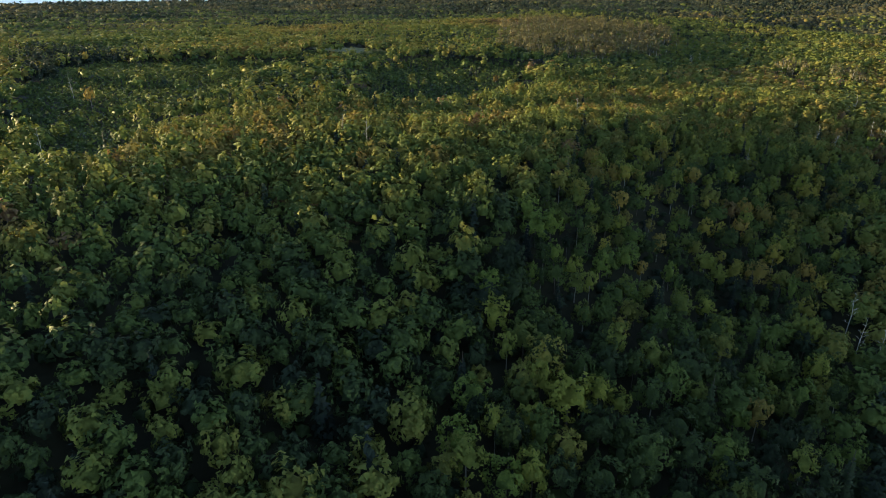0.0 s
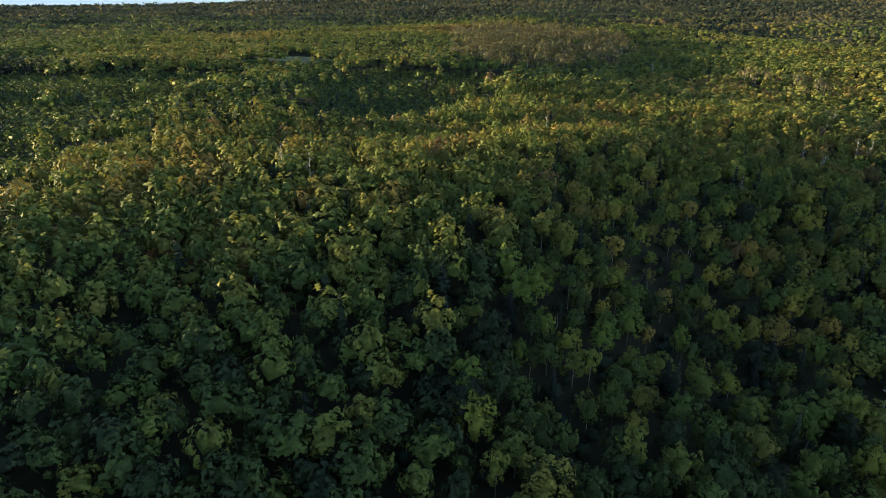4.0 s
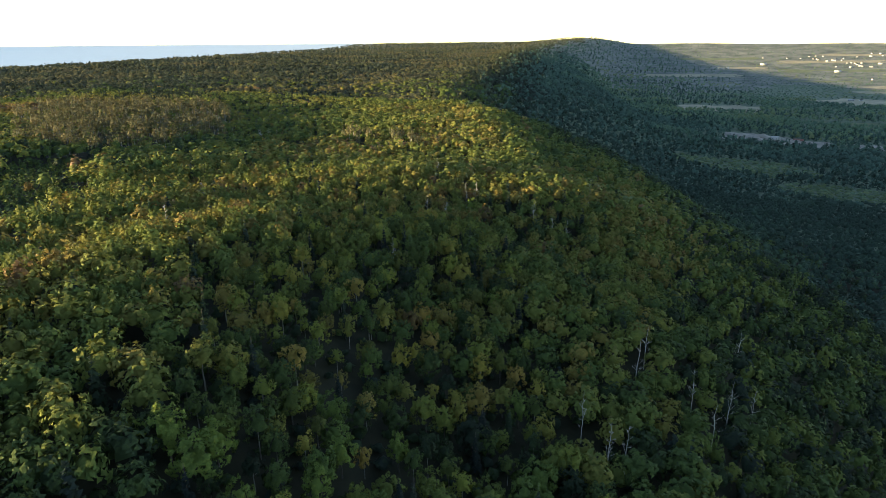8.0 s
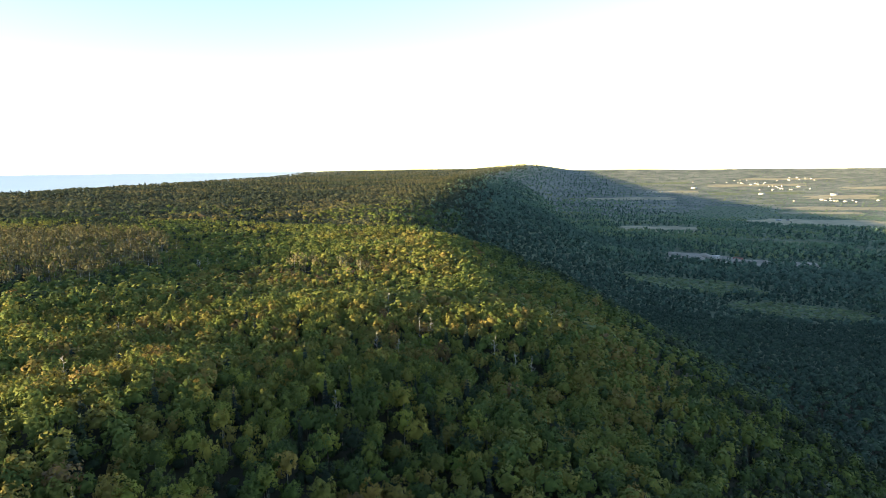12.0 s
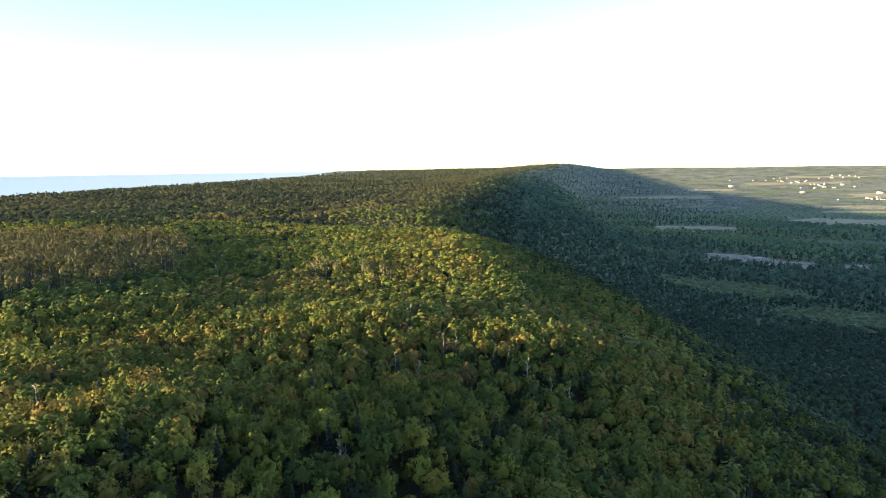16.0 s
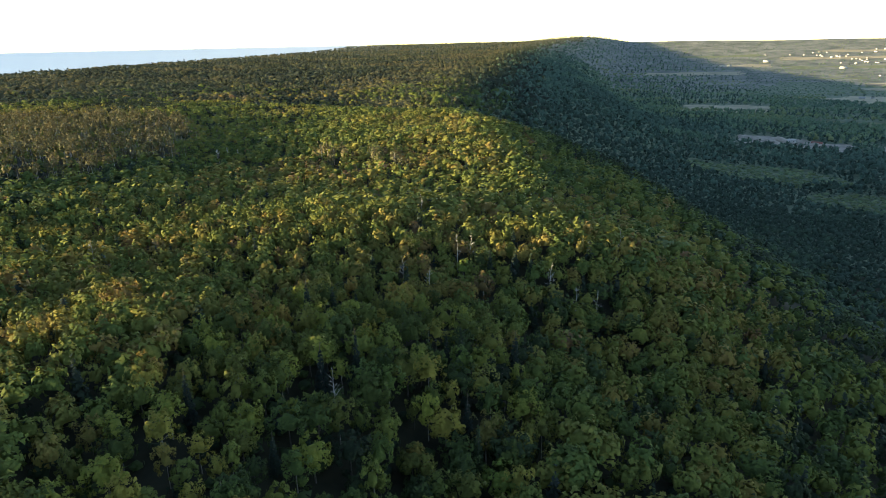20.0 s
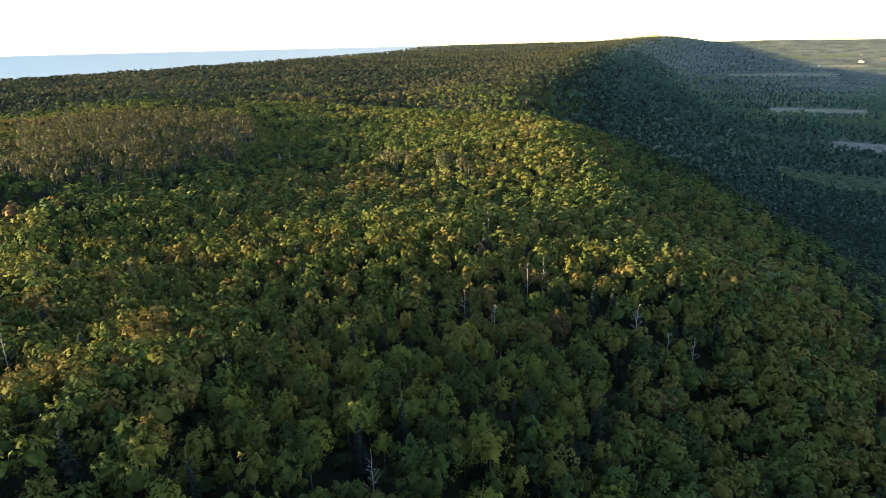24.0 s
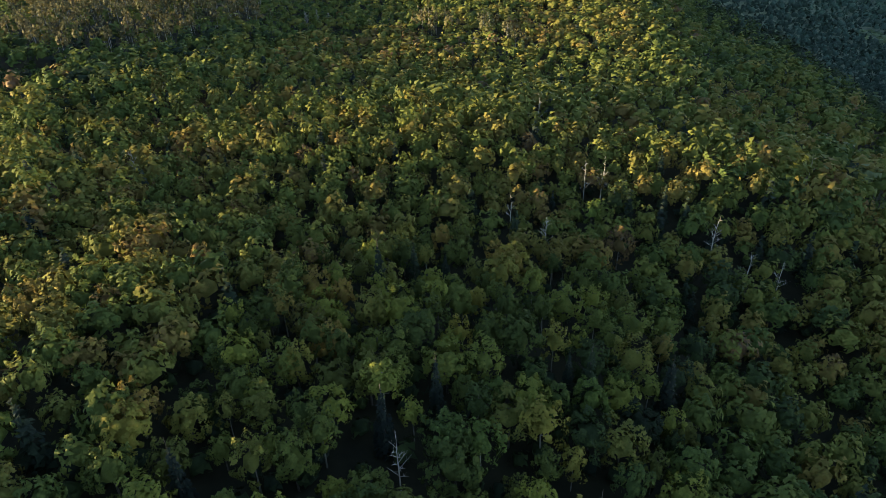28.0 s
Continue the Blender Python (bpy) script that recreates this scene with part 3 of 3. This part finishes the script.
def stand():
    rng = np.random.default_rng(5)
    x, y = scatter(-260, 160, -120, 330, 5.9, 31, 0.4)
    d = from_way(x, y)
    order = np.argsort(d)[:680]
    x, y = x[order], y[order]
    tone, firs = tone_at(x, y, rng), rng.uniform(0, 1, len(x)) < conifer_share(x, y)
    models = {}
    classes = [(0.29, "deep green"), (0.44, "green"), (0.58, "olive"), (0.72, "yellow green"), (0.86, "yellow"), (2.0, "rust")]
    made = 0
    for k in range(len(x)):
        shade = next(n for t, n in classes if tone[k] < t)
        variant = k % 4
        if firs[k]:
            key, variant = "spruce", k % 2
        elif shade in ("yellow", "yellow green", "olive") and k % 3 == 0 or k % 7 == 0:
            key, variant = "aspen", k % 3
        elif k % 4 == 1:
            key, variant = "birch", k % 3
        else:
            key = "maple"
        ident = (key, "spruce" if key == "spruce" else shade, variant)
        place = (x[k], y[k], float(land(x[k], y[k])))
        s = float(height_at(x[k], y[k])) * rng.uniform(0.74, 1.2)
        broad = rng.uniform(0.8, 1.25)
        m = pose(*place, 0, 0, rng.uniform(0, 360)) @ Matrix.Diagonal((s * broad * rng.uniform(0.93, 1.07), s * broad, s, 1))
        if ident not in models:
            if key == "maple":
                root = tree_model("maple_tree", MAPLES[variant], LEAF[shade], trunk_rows(variant, 7.4, 0.2, 5, 2.0), BARK, f"broadleaf tree with a rounded {shade} crown", "tree")
            elif key == "aspen":
                root = tree_model("aspen_tree", ASPENS[variant], LEAF[shade], trunk_rows(variant + 9, 8.6, 0.15, 4, 1.6, 0.5), PALE_BARK, f"slender aspen with pale trunk and {shade} crown", "tree")
            elif key == "birch":
                root = tree_model("birch_tree", BIRCHES[variant], LEAF[shade], trunk_rows(variant + 19, 7.6, 0.16, 4, 1.9), BARK, f"birch with a loose spreading {shade} crown", "tree")
            else:
                root = tree_model("spruce_tree", SPRUCES[variant], LEAF["spruce"], [(0, 0, -0.5, 0.2, 0, 0, 12.6, 0.03)], BARK, "dark green spruce with a narrow pointed crown", "tree")
            root["group"] = f"{key} trees of the ridge wood"
            models[ident] = root
            root.matrix_basis = m
        else:
            ob = copy_thing(models[ident], Matrix())
            ob.matrix_basis = m
    return order, x, y


NEAR, near_x, near_y = stand()


# ---- the woods beyond, joined ----
def woods(name, x, y, seed, leafy, firry, size, label, leaves=LEAVES):
    rng = np.random.default_rng(seed)
    z = land(x, y)
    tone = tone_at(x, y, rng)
    fir = rng.uniform(0, 1, len(x)) < conifer_share(x, y)
    s = height_at(x, y) * rng.uniform(0.74, 1.2, len(x)) * size
    kind = rng.integers(0, len(leafy), len(x))
    low_growth = (1 - 0.3 * smooth(450, 700, np.hypot(x, y)) * smooth(60, -60, x - np.interp(y, CREST_Y, CREST_X))) * (1 - 0.72 * smooth(2200, 2900, np.hypot(x, y)) * smooth(300, 700, x)) * np.where(cutover(x, y), 0.42, 1)
    turn = rng.uniform(0, 6.3, len(x))
    place = np.stack([x, y, z], 1)
    batches = []
    wide, broad = rng.uniform(0.93, 1.07, len(x)), rng.uniform(0.8, 1.22, len(x))
    for k, t in enumerate(leafy):
        m = (kind == k) & ~fir
        batches.append((t, place[m], np.stack([s * wide * broad, s / wide * broad, s * low_growth], 1)[m], turn[m], tone[m]))
    for k, t in enumerate(firry):
        m = (kind % len(firry) == k) & fir
        batches.append((t, place[m], np.stack([s, s, s * low_growth], 1)[m], turn[m], rng.uniform(0.0, 0.14, m.sum())))
    return joined(name, batches, label, "woodland", leaves)


x, y = scatter(-260, 160, -120, 330, 5.9, 31, 0.4)
rest = np.ones(len(x), bool)
rest[NEAR] = False
x, y = x[rest], y[rest]
m = from_way(x, y) < 105
woods("ridge_woods", x[m], y[m], 41, [crown(s, 26, 340, 0.44, wide=3.65, base=5.2, top=8.9, dense=5, loose=0.9, ragged=0.2, core=0.5) for s in (51, 52, 53, 54)], [spire(s, 170, 0.55, wide=1.9, top=11.5) for s in (61, 62)], 1.0, "mixed green and yellowing trees on the ridge")
m = ~m
woods("plateau_woods", x[m], y[m], 44, [crown(s, 18, 112, 0.70, wide=3.8, base=5.0, top=8.8, dense=5, loose=0.9, ragged=0.15, core=0.54) for s in (56, 57, 58)], [spire(s, 90, 0.7, 3, 1.9, 11.5) for s in (63, 64)], 1.0, "mixed broadleaf woods along the ridge crest")

x, y = scatter(-720, 460, -120, 820, 6.2, 32)
m = ~((x > -263) & (x < 163) & (y < 333)) & ~(inside(x, y, TALL) & (np.arange(len(x)) % 4 > 0))
x, y = x[m], y[m]
low = x - np.interp(y, CREST_Y, CREST_X) + 55 * RNG.normal(size=len(x)) > 200 - 75 * smooth(480, 820, y)
woods("scarp_foot_woods", x[low], y[low], 47, [crown(s, 11, 24, 1.1, dense=4, ragged=0.2, loose=0.8, wide=3.7, base=5.2, top=8.6, core=0.66) for s in (74, 75)], [spire(s, 30, 1.15, 3, 2.0, 11.5) for s in (83, 84)], 1.0, "spruce and broadleaf woods at the foot of the scarp, slightly haze-tinted", PART_HAZED_LEAVES)
x, y = x[~low], y[~low]
woods("middle_woods", x, y, 42, [crown(s, 11, 28, 1.1, dense=4, ragged=0.2, loose=0.8, wide=3.8, base=5.2, top=8.7, core=0.66) for s in (71, 72, 73)], [spire(s, 30, 1.15, 3, 2.0, 11.5) for s in (81, 82)], 1.0, "mixed broadleaf woods with some spruce")


def far_places(r0, r1, share, seed):
    rng = np.random.default_rng(seed)
    xs, ys, ss = [], [], []
    r = r0
    while r < r1:
        step = r * share
        n = int(r * 2.33 / step)
        a = np.radians(-37 + 134 * (np.arange(n) + rng.uniform(-0.45, 0.45, n)) / n)
        q = r + rng.uniform(-0.5, 0.5, n) * step
        xs.append(-np.sin(a) * q)
        ys.append(np.cos(a) * q)
        ss.append(np.full(n, step))
        r += step
    return np.concatenate(xs), np.concatenate(ys), np.concatenate(ss)


x, y, s = far_places(430, 4900, 0.0082, 33)
m = ~((x > -723) & (x < 463) & (y > -123) & (y < 823)) & ~open_ground(x, y) & (land(x, y) > -140) & (x > -1750)
x, y, s = x[m], y[m], np.clip(s[m] / 7.5, 0.85, 1.7) ** 0.8
u = x - np.interp(y, CREST_Y, CREST_X)
low = u + 45 * RNG.normal(size=len(x)) > 190 - 75 * smooth(480, 820, y)
LUMPS = [crown(k, 6, 5, 1.4, 3, wide=4.2, base=4.4, top=7.8, ragged=0.25, loose=0.4, dense=4, core=0.85) for k in (91, 92, 93)]
LUMPS = [(v, f, unit(0.6 * n + np.array([0, 0, 0.6]))) for v, f, n in LUMPS]
POINTS = [spire(k, 11, 2.0, 3, 2.4) for k in (95, 96)]
edge = np.hypot(x, y) + 180 * RNG.normal(size=len(x)) < 1000
woods("plateau_edge_woods", x[~low & edge], y[~low & edge], 49, LUMPS, POINTS, s[~low & edge], "green and yellowing woods on the rim of the plateau")
woods("distant_woods", x[~low & ~edge], y[~low & ~edge], 43, LUMPS, POINTS, s[~low & ~edge], "distant mixed woods on the plateau, colours muted for haze", HAZE_MUTED_LEAVES)
close = low & (np.hypot(x, y) + 260 * RNG.normal(size=len(x)) < 1150)
woods("valley_edge_woods", x[close], y[close], 50, LUMPS, POINTS, s[close], "spruce and broadleaf woods below the scarp, slightly haze-tinted", PART_HAZED_LEAVES)
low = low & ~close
# These far trees wear the leaf colour with haze painted in.
woods("valley_woods", x[low], y[low], 45, LUMPS, POINTS, s[low], "spruce and broadleaf woods filling the valley, haze painted into their blue-green", HAZED_VALLEY_LEAVES)

# young growth in the cuts
x, y = scatter(-520, -120, -90, 490, 3.3, 36, cut=False)
m = inside(x, y, YOUNG)
x, y = x[m], y[m]
rng = np.random.default_rng(46)
s = rng.uniform(0.75, 1.35, len(x))
place = np.stack([x, y, land(x, y)], 1)
fir = rng.uniform(0, 1, len(x)) < 0.55
turn = rng.uniform(0, 6.3, len(x))
joined("young_growth", [(spire(101, 18, 0.6, 3, 1.3, 4.4), place[fir], np.stack([s, s, s], 1)[fir], turn[fir], rng.uniform(0.24, 0.42, fir.sum())),
                        (crown(102, 5, 18, 0.66, 3, 1.6, 0.4, 3.2), place[~fir], np.stack([s, s, s], 1)[~fir], turn[~fir], rng.uniform(0.32, 0.55, (~fir).sum()))],
       "low young fir and birch growth on a cutover", "regrowth")

# tall aspens with bare pale stems
x, y = scatter(-650, -60, 330, 760, 8.6, 37, 0.5, cut=False)
m = inside(x, y, TALL)
x, y = x[m], y[m]
s = rng.uniform(0.6, 1.12, len(x))
place = np.stack([x, y, land(x, y)], 1)
tone = np.clip(rng.normal(0.74, 0.12, len(x)), 0.4, 0.98)
turn = rng.uniform(0, 6.3, len(x))
# The grove borrows the haze-muted leaves for its own tan-olive.
grove = joined("aspen_grove", [(crown(103, 12, 70, 0.75, 3, 2.9, 9.4, 14.5), place, np.stack([s, s, s], 1), turn, tone)], "tall yellowing aspens with bare pale stems", "aspen grove", HAZE_MUTED_LEAVES)
sv, sf = sticks(trunk_rows(77, 13.5, 0.24, 1, 2.6, 0.6)[:4], 3)
vs = (sv[None] * s[:, None, None] + place[:, None]).reshape(-1, 3)
fs = (sf[None] + (np.arange(len(x)) * len(sv))[:, None, None]).reshape(-1, 4)
tagged(part("stems", quick_mesh("stems", vs, fs, DEAD_WOOD), grove, "bare pale stems"), kind="stuff")


# shrubs and saplings under the near crowns
x, y = scatter(-200, 130, -110, 310, 6.0, 39, 0.45)
m = from_way(x, y) < 125
x, y = x[m], y[m]
s = rng.uniform(0.7, 1.3, len(x))
joined("understorey", [(crown(105, 8, 12, 0.6, wide=2.2, base=1.0, top=3.2, dense=4), np.stack([x, y, land(x, y)], 1), np.stack([s, s, s], 1), rng.uniform(0, 6.3, len(x)), rng.uniform(0.05, 0.3, len(x)))],
       "dark shrubs and saplings under the trees", "undergrowth")

# unseen woods added behind the flight's start, toward the sun, to shade the ridge
x, y = np.meshgrid(np.arange(-420, 440, 9.5), np.arange(-330, 320, 9.5))
x, y = x.ravel() + rng.uniform(-2.5, 2.5, x.size), y.ravel() + rng.uniform(-2.5, 2.5, x.size)
m = ~((y > -122) & in_view(x, y))
woods("rear_woods", x[m], y[m], 48, [crown(s, 9, 18, 0.95, dense=5, ragged=0.3, loose=0.45, wide=3.7, base=5.2, top=8.6, core=0.78) for s in (77, 78)], [spire(85, 30, 1.15, 3, 2.0, 11.5)], 1.0, "unseen mixed broadleaf woods added behind and beside the ridge for shade")

# ---- open ground in the valley and on the plateau ----
def patch(name, cx, cy, lx, ly, turn, material, label, category, lift=0.5):
    """A field laid over the ground, with an uneven edge."""
    c, s = math.cos(radians(turn)), math.sin(radians(turn))
    nx, ny = 24, 10
    p, q = np.meshgrid(np.linspace(-0.5, 0.5, nx), np.linspace(-0.5, 0.5, ny), indexing="ij")
    wob = 1 + 0.16 * np.sin(p * 13 + cx) * np.abs(q) * 2 + 0.12 * np.sin(q * 9 + cy) * np.abs(p) * 2 + 0.05 * np.sin(p * 41)
    dx, dy = p * lx * wob, q * ly * wob
    x, y = cx + dx * c - dy * s, cy + dx * s + dy * c
    v = np.stack([x, y, land(x, y) + lift], -1).reshape(-1, 3)
    i, j = np.meshgrid(np.arange(nx - 1), np.arange(ny - 1), indexing="ij")
    f = np.stack([i * ny + j, (i + 1) * ny + j, (i + 1) * ny + j + 1, i * ny + j + 1], -1).reshape(-1, 4)
    return mesh_thing(name, quick_mesh(name, v, f, material), label, category, kind="structure")


KINDS = {"straw": ("hayfield", STRAW, "pale mown hayfield in the valley"), "meadow": ("pasture", MEADOW, "green rough pasture among the woods"), "gravel": ("gravel_pit", GRAVEL, "bare grey gravel pit in the forest")}
for cx, cy, lx, ly, turn, what in FIELDS:
    name, mat, label = KINDS[what]
    patch(name, cx, cy, lx * 1.03, ly * 1.03, turn, mat, label, name.replace("_", " "))
patch("clearing", -484, 240, 66, 34, 40, SCRUB, "bare scrubby clearing on the plateau", "clearing", 0.3)


# ---- single trees that stand out ----
def dead_tree(x, y, high, seed, limbs=9, spread=2.3):
    root = tagged(new("dead_tree"), "bleached standing dead tree with bare broken branches", "dead tree", "dead trees of the ridge wood")
    rows = trunk_rows(seed, high, 0.16, limbs + 5, spread, 0.3, 5)
    part("trunk", quick_mesh("trunk", *sticks(rows[:4]), DEAD_WOOD), root)
    for k in range(4, len(rows), 6):
        part("branch", quick_mesh("branch", *sticks(rows[k:k + 6], 3), DEAD_WOOD), root)
    root.matrix_basis = pose(x, y, float(land(x, y)), 0, 0, seed * 67)


for k, (x, y, high, limbs) in enumerate(SNAGS):
    dead_tree(x, y, high, k + 3, limbs)


def marked_tree(name, x, y, template, material, size, label, bark=PALE_BARK):
    root = tree_model(name, template, LEAF[material], trunk_rows(int(abs(x)) % 13, 7.6, 0.18, 6, 2.2), bark, label, "tree")
    root.matrix_basis = pose(x, y, float(land(x, y)), 0, 0, x * 31) @ Matrix.Scale(size, 4)


marked_tree("maple_tree", -183, 218, MAPLES[0], "rust", 0.8, "small maple turned orange among green crowns")
marked_tree("maple_tree", -37, 312, MAPLES[1], "yellow", 0.85, "bright yellow maple among green crowns")
marked_tree("maple_tree", -25, 320, MAPLES[2], "yellow", 0.85, "yellow and orange maple among green crowns")
marked_tree("maple_tree", -135, 318, MAPLES[3], "rust", 0.8, "reddish maple among yellow-green crowns")
marked_tree("maple_tree", -74, 375, MAPLES[0], "rust", 0.95, "orange maple on the lit rise")
marked_tree("maple_tree", -62, 345, MAPLES[1], "yellow", 0.9, "golden maple on the lit rise")
marked_tree("maple_tree", -78, 305, MAPLES[2], "rust", 1.0, "brownish orange maple on the lit rise")
marked_tree("maple_tree", -45, 314, MAPLES[3], "yellow", 0.8, "golden maple beside a bright yellow one")
marked_tree("maple_tree", -206, 279, MAPLES[2], "rust", 0.8, "tawny maple among olive crowns")
marked_tree("maple_tree", -274, 237, MAPLES[0], "rust", 0.7, "small red-brown maple over young growth")
marked_tree("aspen_tree", -282, 172, ASPENS[0], "yellow green", 1.15, "lone tall yellow-green aspen over young growth")
marked_tree("aspen_tree", -318, -6, ASPENS[1], "yellow", 1.1, "lone tall yellow aspen over young growth")
marked_tree("aspen_tree", -42, 257, BIRCHES[0], "grey green", 1.25, "broad grey-green poplar in a hollow")
marked_tree("aspen_tree", -47, 279, MAPLES[1], "green", 1.2, "tall green poplar in a hollow")
marked_tree("aspen_tree", -51, 269, ASPENS[0], "green", 1.1, "leaning green poplar with a pale trunk")
marked_tree("aspen_tree", 3, 272, BIRCHES[1], "green", 0.95, "small green poplar with a bare pale stem")


# ---- houses, barns and the pit in the valley ----
def box_mesh(name, cx, cy, cz, lx, ly, lz, material):
    v = np.array([(cx + a * lx / 2, cy + b * ly / 2, cz + c * lz / 2) for a in (-1, 1) for b in (-1, 1) for c in (-1, 1)])
    f = np.array([(0, 1, 3, 2), (4, 6, 7, 5), (0, 4, 5, 1), (2, 3, 7, 6), (0, 2, 6, 4), (1, 5, 7, 3)])
    return quick_mesh(name, v, f, material)


def house_model(name, long, deep, high, colour, label, category, roof=ROOF, windows=3):
    root = tagged(new(name), label, category)
    part("wall", box_mesh("wall", 0, 0, high / 2 - 0.5, long, deep, high + 1, WALLS[colour]), root)
    e, r = 0.5, deep * 0.32
    v = np.array([(-long / 2 - e, -deep / 2 - e, high), (long / 2 + e, -deep / 2 - e, high), (long / 2 + e, deep / 2 + e, high), (-long / 2 - e, deep / 2 + e, high), (-long / 2 - e, 0, high + r), (long / 2 + e, 0, high + r)])
    v = np.concatenate([v, v - np.array([0, 0, 0.3])])
    f = np.array([(0, 1, 5, 4), (2, 3, 4, 5), (6, 10, 11, 7), (8, 11, 10, 9), (0, 6, 7, 1), (2, 8, 9, 3), (0, 4, 10, 6), (4, 3, 9, 10), (1, 7, 11, 5), (5, 11, 8, 2)])
    part("roof", quick_mesh("roof", v, f, roof), root)
    for k in range(windows):
        at = (k + 0.5) / windows * long - long / 2
        part("window", box_mesh("window", at, -deep / 2 - 0.03, high * 0.55, 1.2, 0.1, 1.4, GLASS), root)
    part("door", box_mesh("door", long * 0.32, deep / 2 + 0.03, 1.05, 1.1, 0.1, 2.1, GLASS), root)
    return root


def place_at(ob, x, y, turn, size=1.0):
    ob.matrix_basis = pose(x, y, float(land(x, y)) + 0.4, 0, 0, turn) @ Matrix.Scale(size, 4)


homes = [house_model("house", 12, 8, 5, "white", "white house with a dark gable roof", "house"), house_model("house", 11, 8, 5.5, "grey", "grey house with a dark gable roof", "house"),
         house_model("barn", 22, 11, 5, "white", "long white barn beside the fields", "barn", WALLS["grey"], 5), house_model("warehouse", 36, 18, 6, "grey", "pale flat-roofed warehouse at the town", "warehouse", WALLS["white"], 6)]
SPOTS = [(0, 90, 3545, 20), (1, 125, 3560, 70), (0, 160, 3530, 10), (0, 60, 3580, 40), (1, 110, 3610, 0), (0, 190, 3590, 30), (0, 140, 3640, 60), (0, 230, 3480, 15), (1, 30, 3520, 15),
         (2, 868, 2487, -20), (0, 905, 2502, 10), (2, 1353, 3324, -10), (2, 1422, 3236, 25), (2, 650, 3780, 0), (2, 690, 3810, 30), (0, 420, 3900, 0), (3, 900, 3950, 0), (3, 1180, 3640, 10), (3, 1480, 3500, -10)]
rng = np.random.default_rng(61)
for k in range(48):
    mid = ((1180, 4150, 190, 130), (1290, 4030, 190, 130), (1410, 3830, 160, 100), (1390, 3290, 130, 80), (1500, 4200, 240, 90))[k % 5]
    SPOTS.append((int(rng.choice([0, 0, 0, 0, 1, 1, 1, 2])), mid[0] + rng.normal(0, mid[2] / 2), mid[1] + rng.normal(0, mid[3] / 2), rng.uniform(-30, 60)))
used = set()
for kind, x, y, turn in SPOTS:
    if kind in used:
        ob = copy_thing(homes[kind], Matrix())
    else:
        ob, _ = homes[kind], used.add(kind)
    ob["group"] = "buildings of the valley towns"
    place_at(ob, x, y, turn, 0.85)


def gravel_heap(x, y, wide, high, seed):
    rng = np.random.default_rng(seed)
    n, m = 14, 5
    a = np.arange(n) * 2 * math.pi / n
    rows = [np.stack([x + np.cos(a) * wide * f * rng.uniform(0.85, 1.15, n), y + np.sin(a) * wide * 0.8 * f * rng.uniform(0.85, 1.15, n), np.full(n, high * (1 - f) ** 0.8) + rng.normal(0, 0.15, n)], 1) for f in np.linspace(1, 0.05, m)]
    v = np.concatenate(rows)
    v[:, 2] += land(v[:, 0], v[:, 1])
    i, j = np.meshgrid(np.arange(m - 1), np.arange(n), indexing="ij")
    f = np.stack([i * n + j, i * n + (j + 1) % n, (i + 1) * n + (j + 1) % n, (i + 1) * n + j], -1).reshape(-1, 4)
    mesh_thing("gravel_heap", quick_mesh("gravel_heap", v, f, GRAVEL), "grey conical heap of dug gravel", "gravel heap", "heaps in the gravel pit")


for k, (x, y, wide, high) in enumerate([(310, 1440, 22, 8), (335, 1410, 18, 6), (352, 1432, 26, 10), (380, 1402, 16, 5), (405, 1390, 20, 7), (290, 1455, 14, 4), (425, 1378, 12, 4)]):
    gravel_heap(x, y, wide, high, k)
shed = house_model("shed", 14, 8, 5, "white", "white processing shed in the gravel pit", "shed", WALLS["white"], 2)
place_at(shed, 372, 1418, -20)
shed = house_model("shed", 18, 8, 4, "red", "low rust-red shed in the gravel pit", "shed", WALLS["red"], 2)
place_at(shed, 412, 1402, -25)
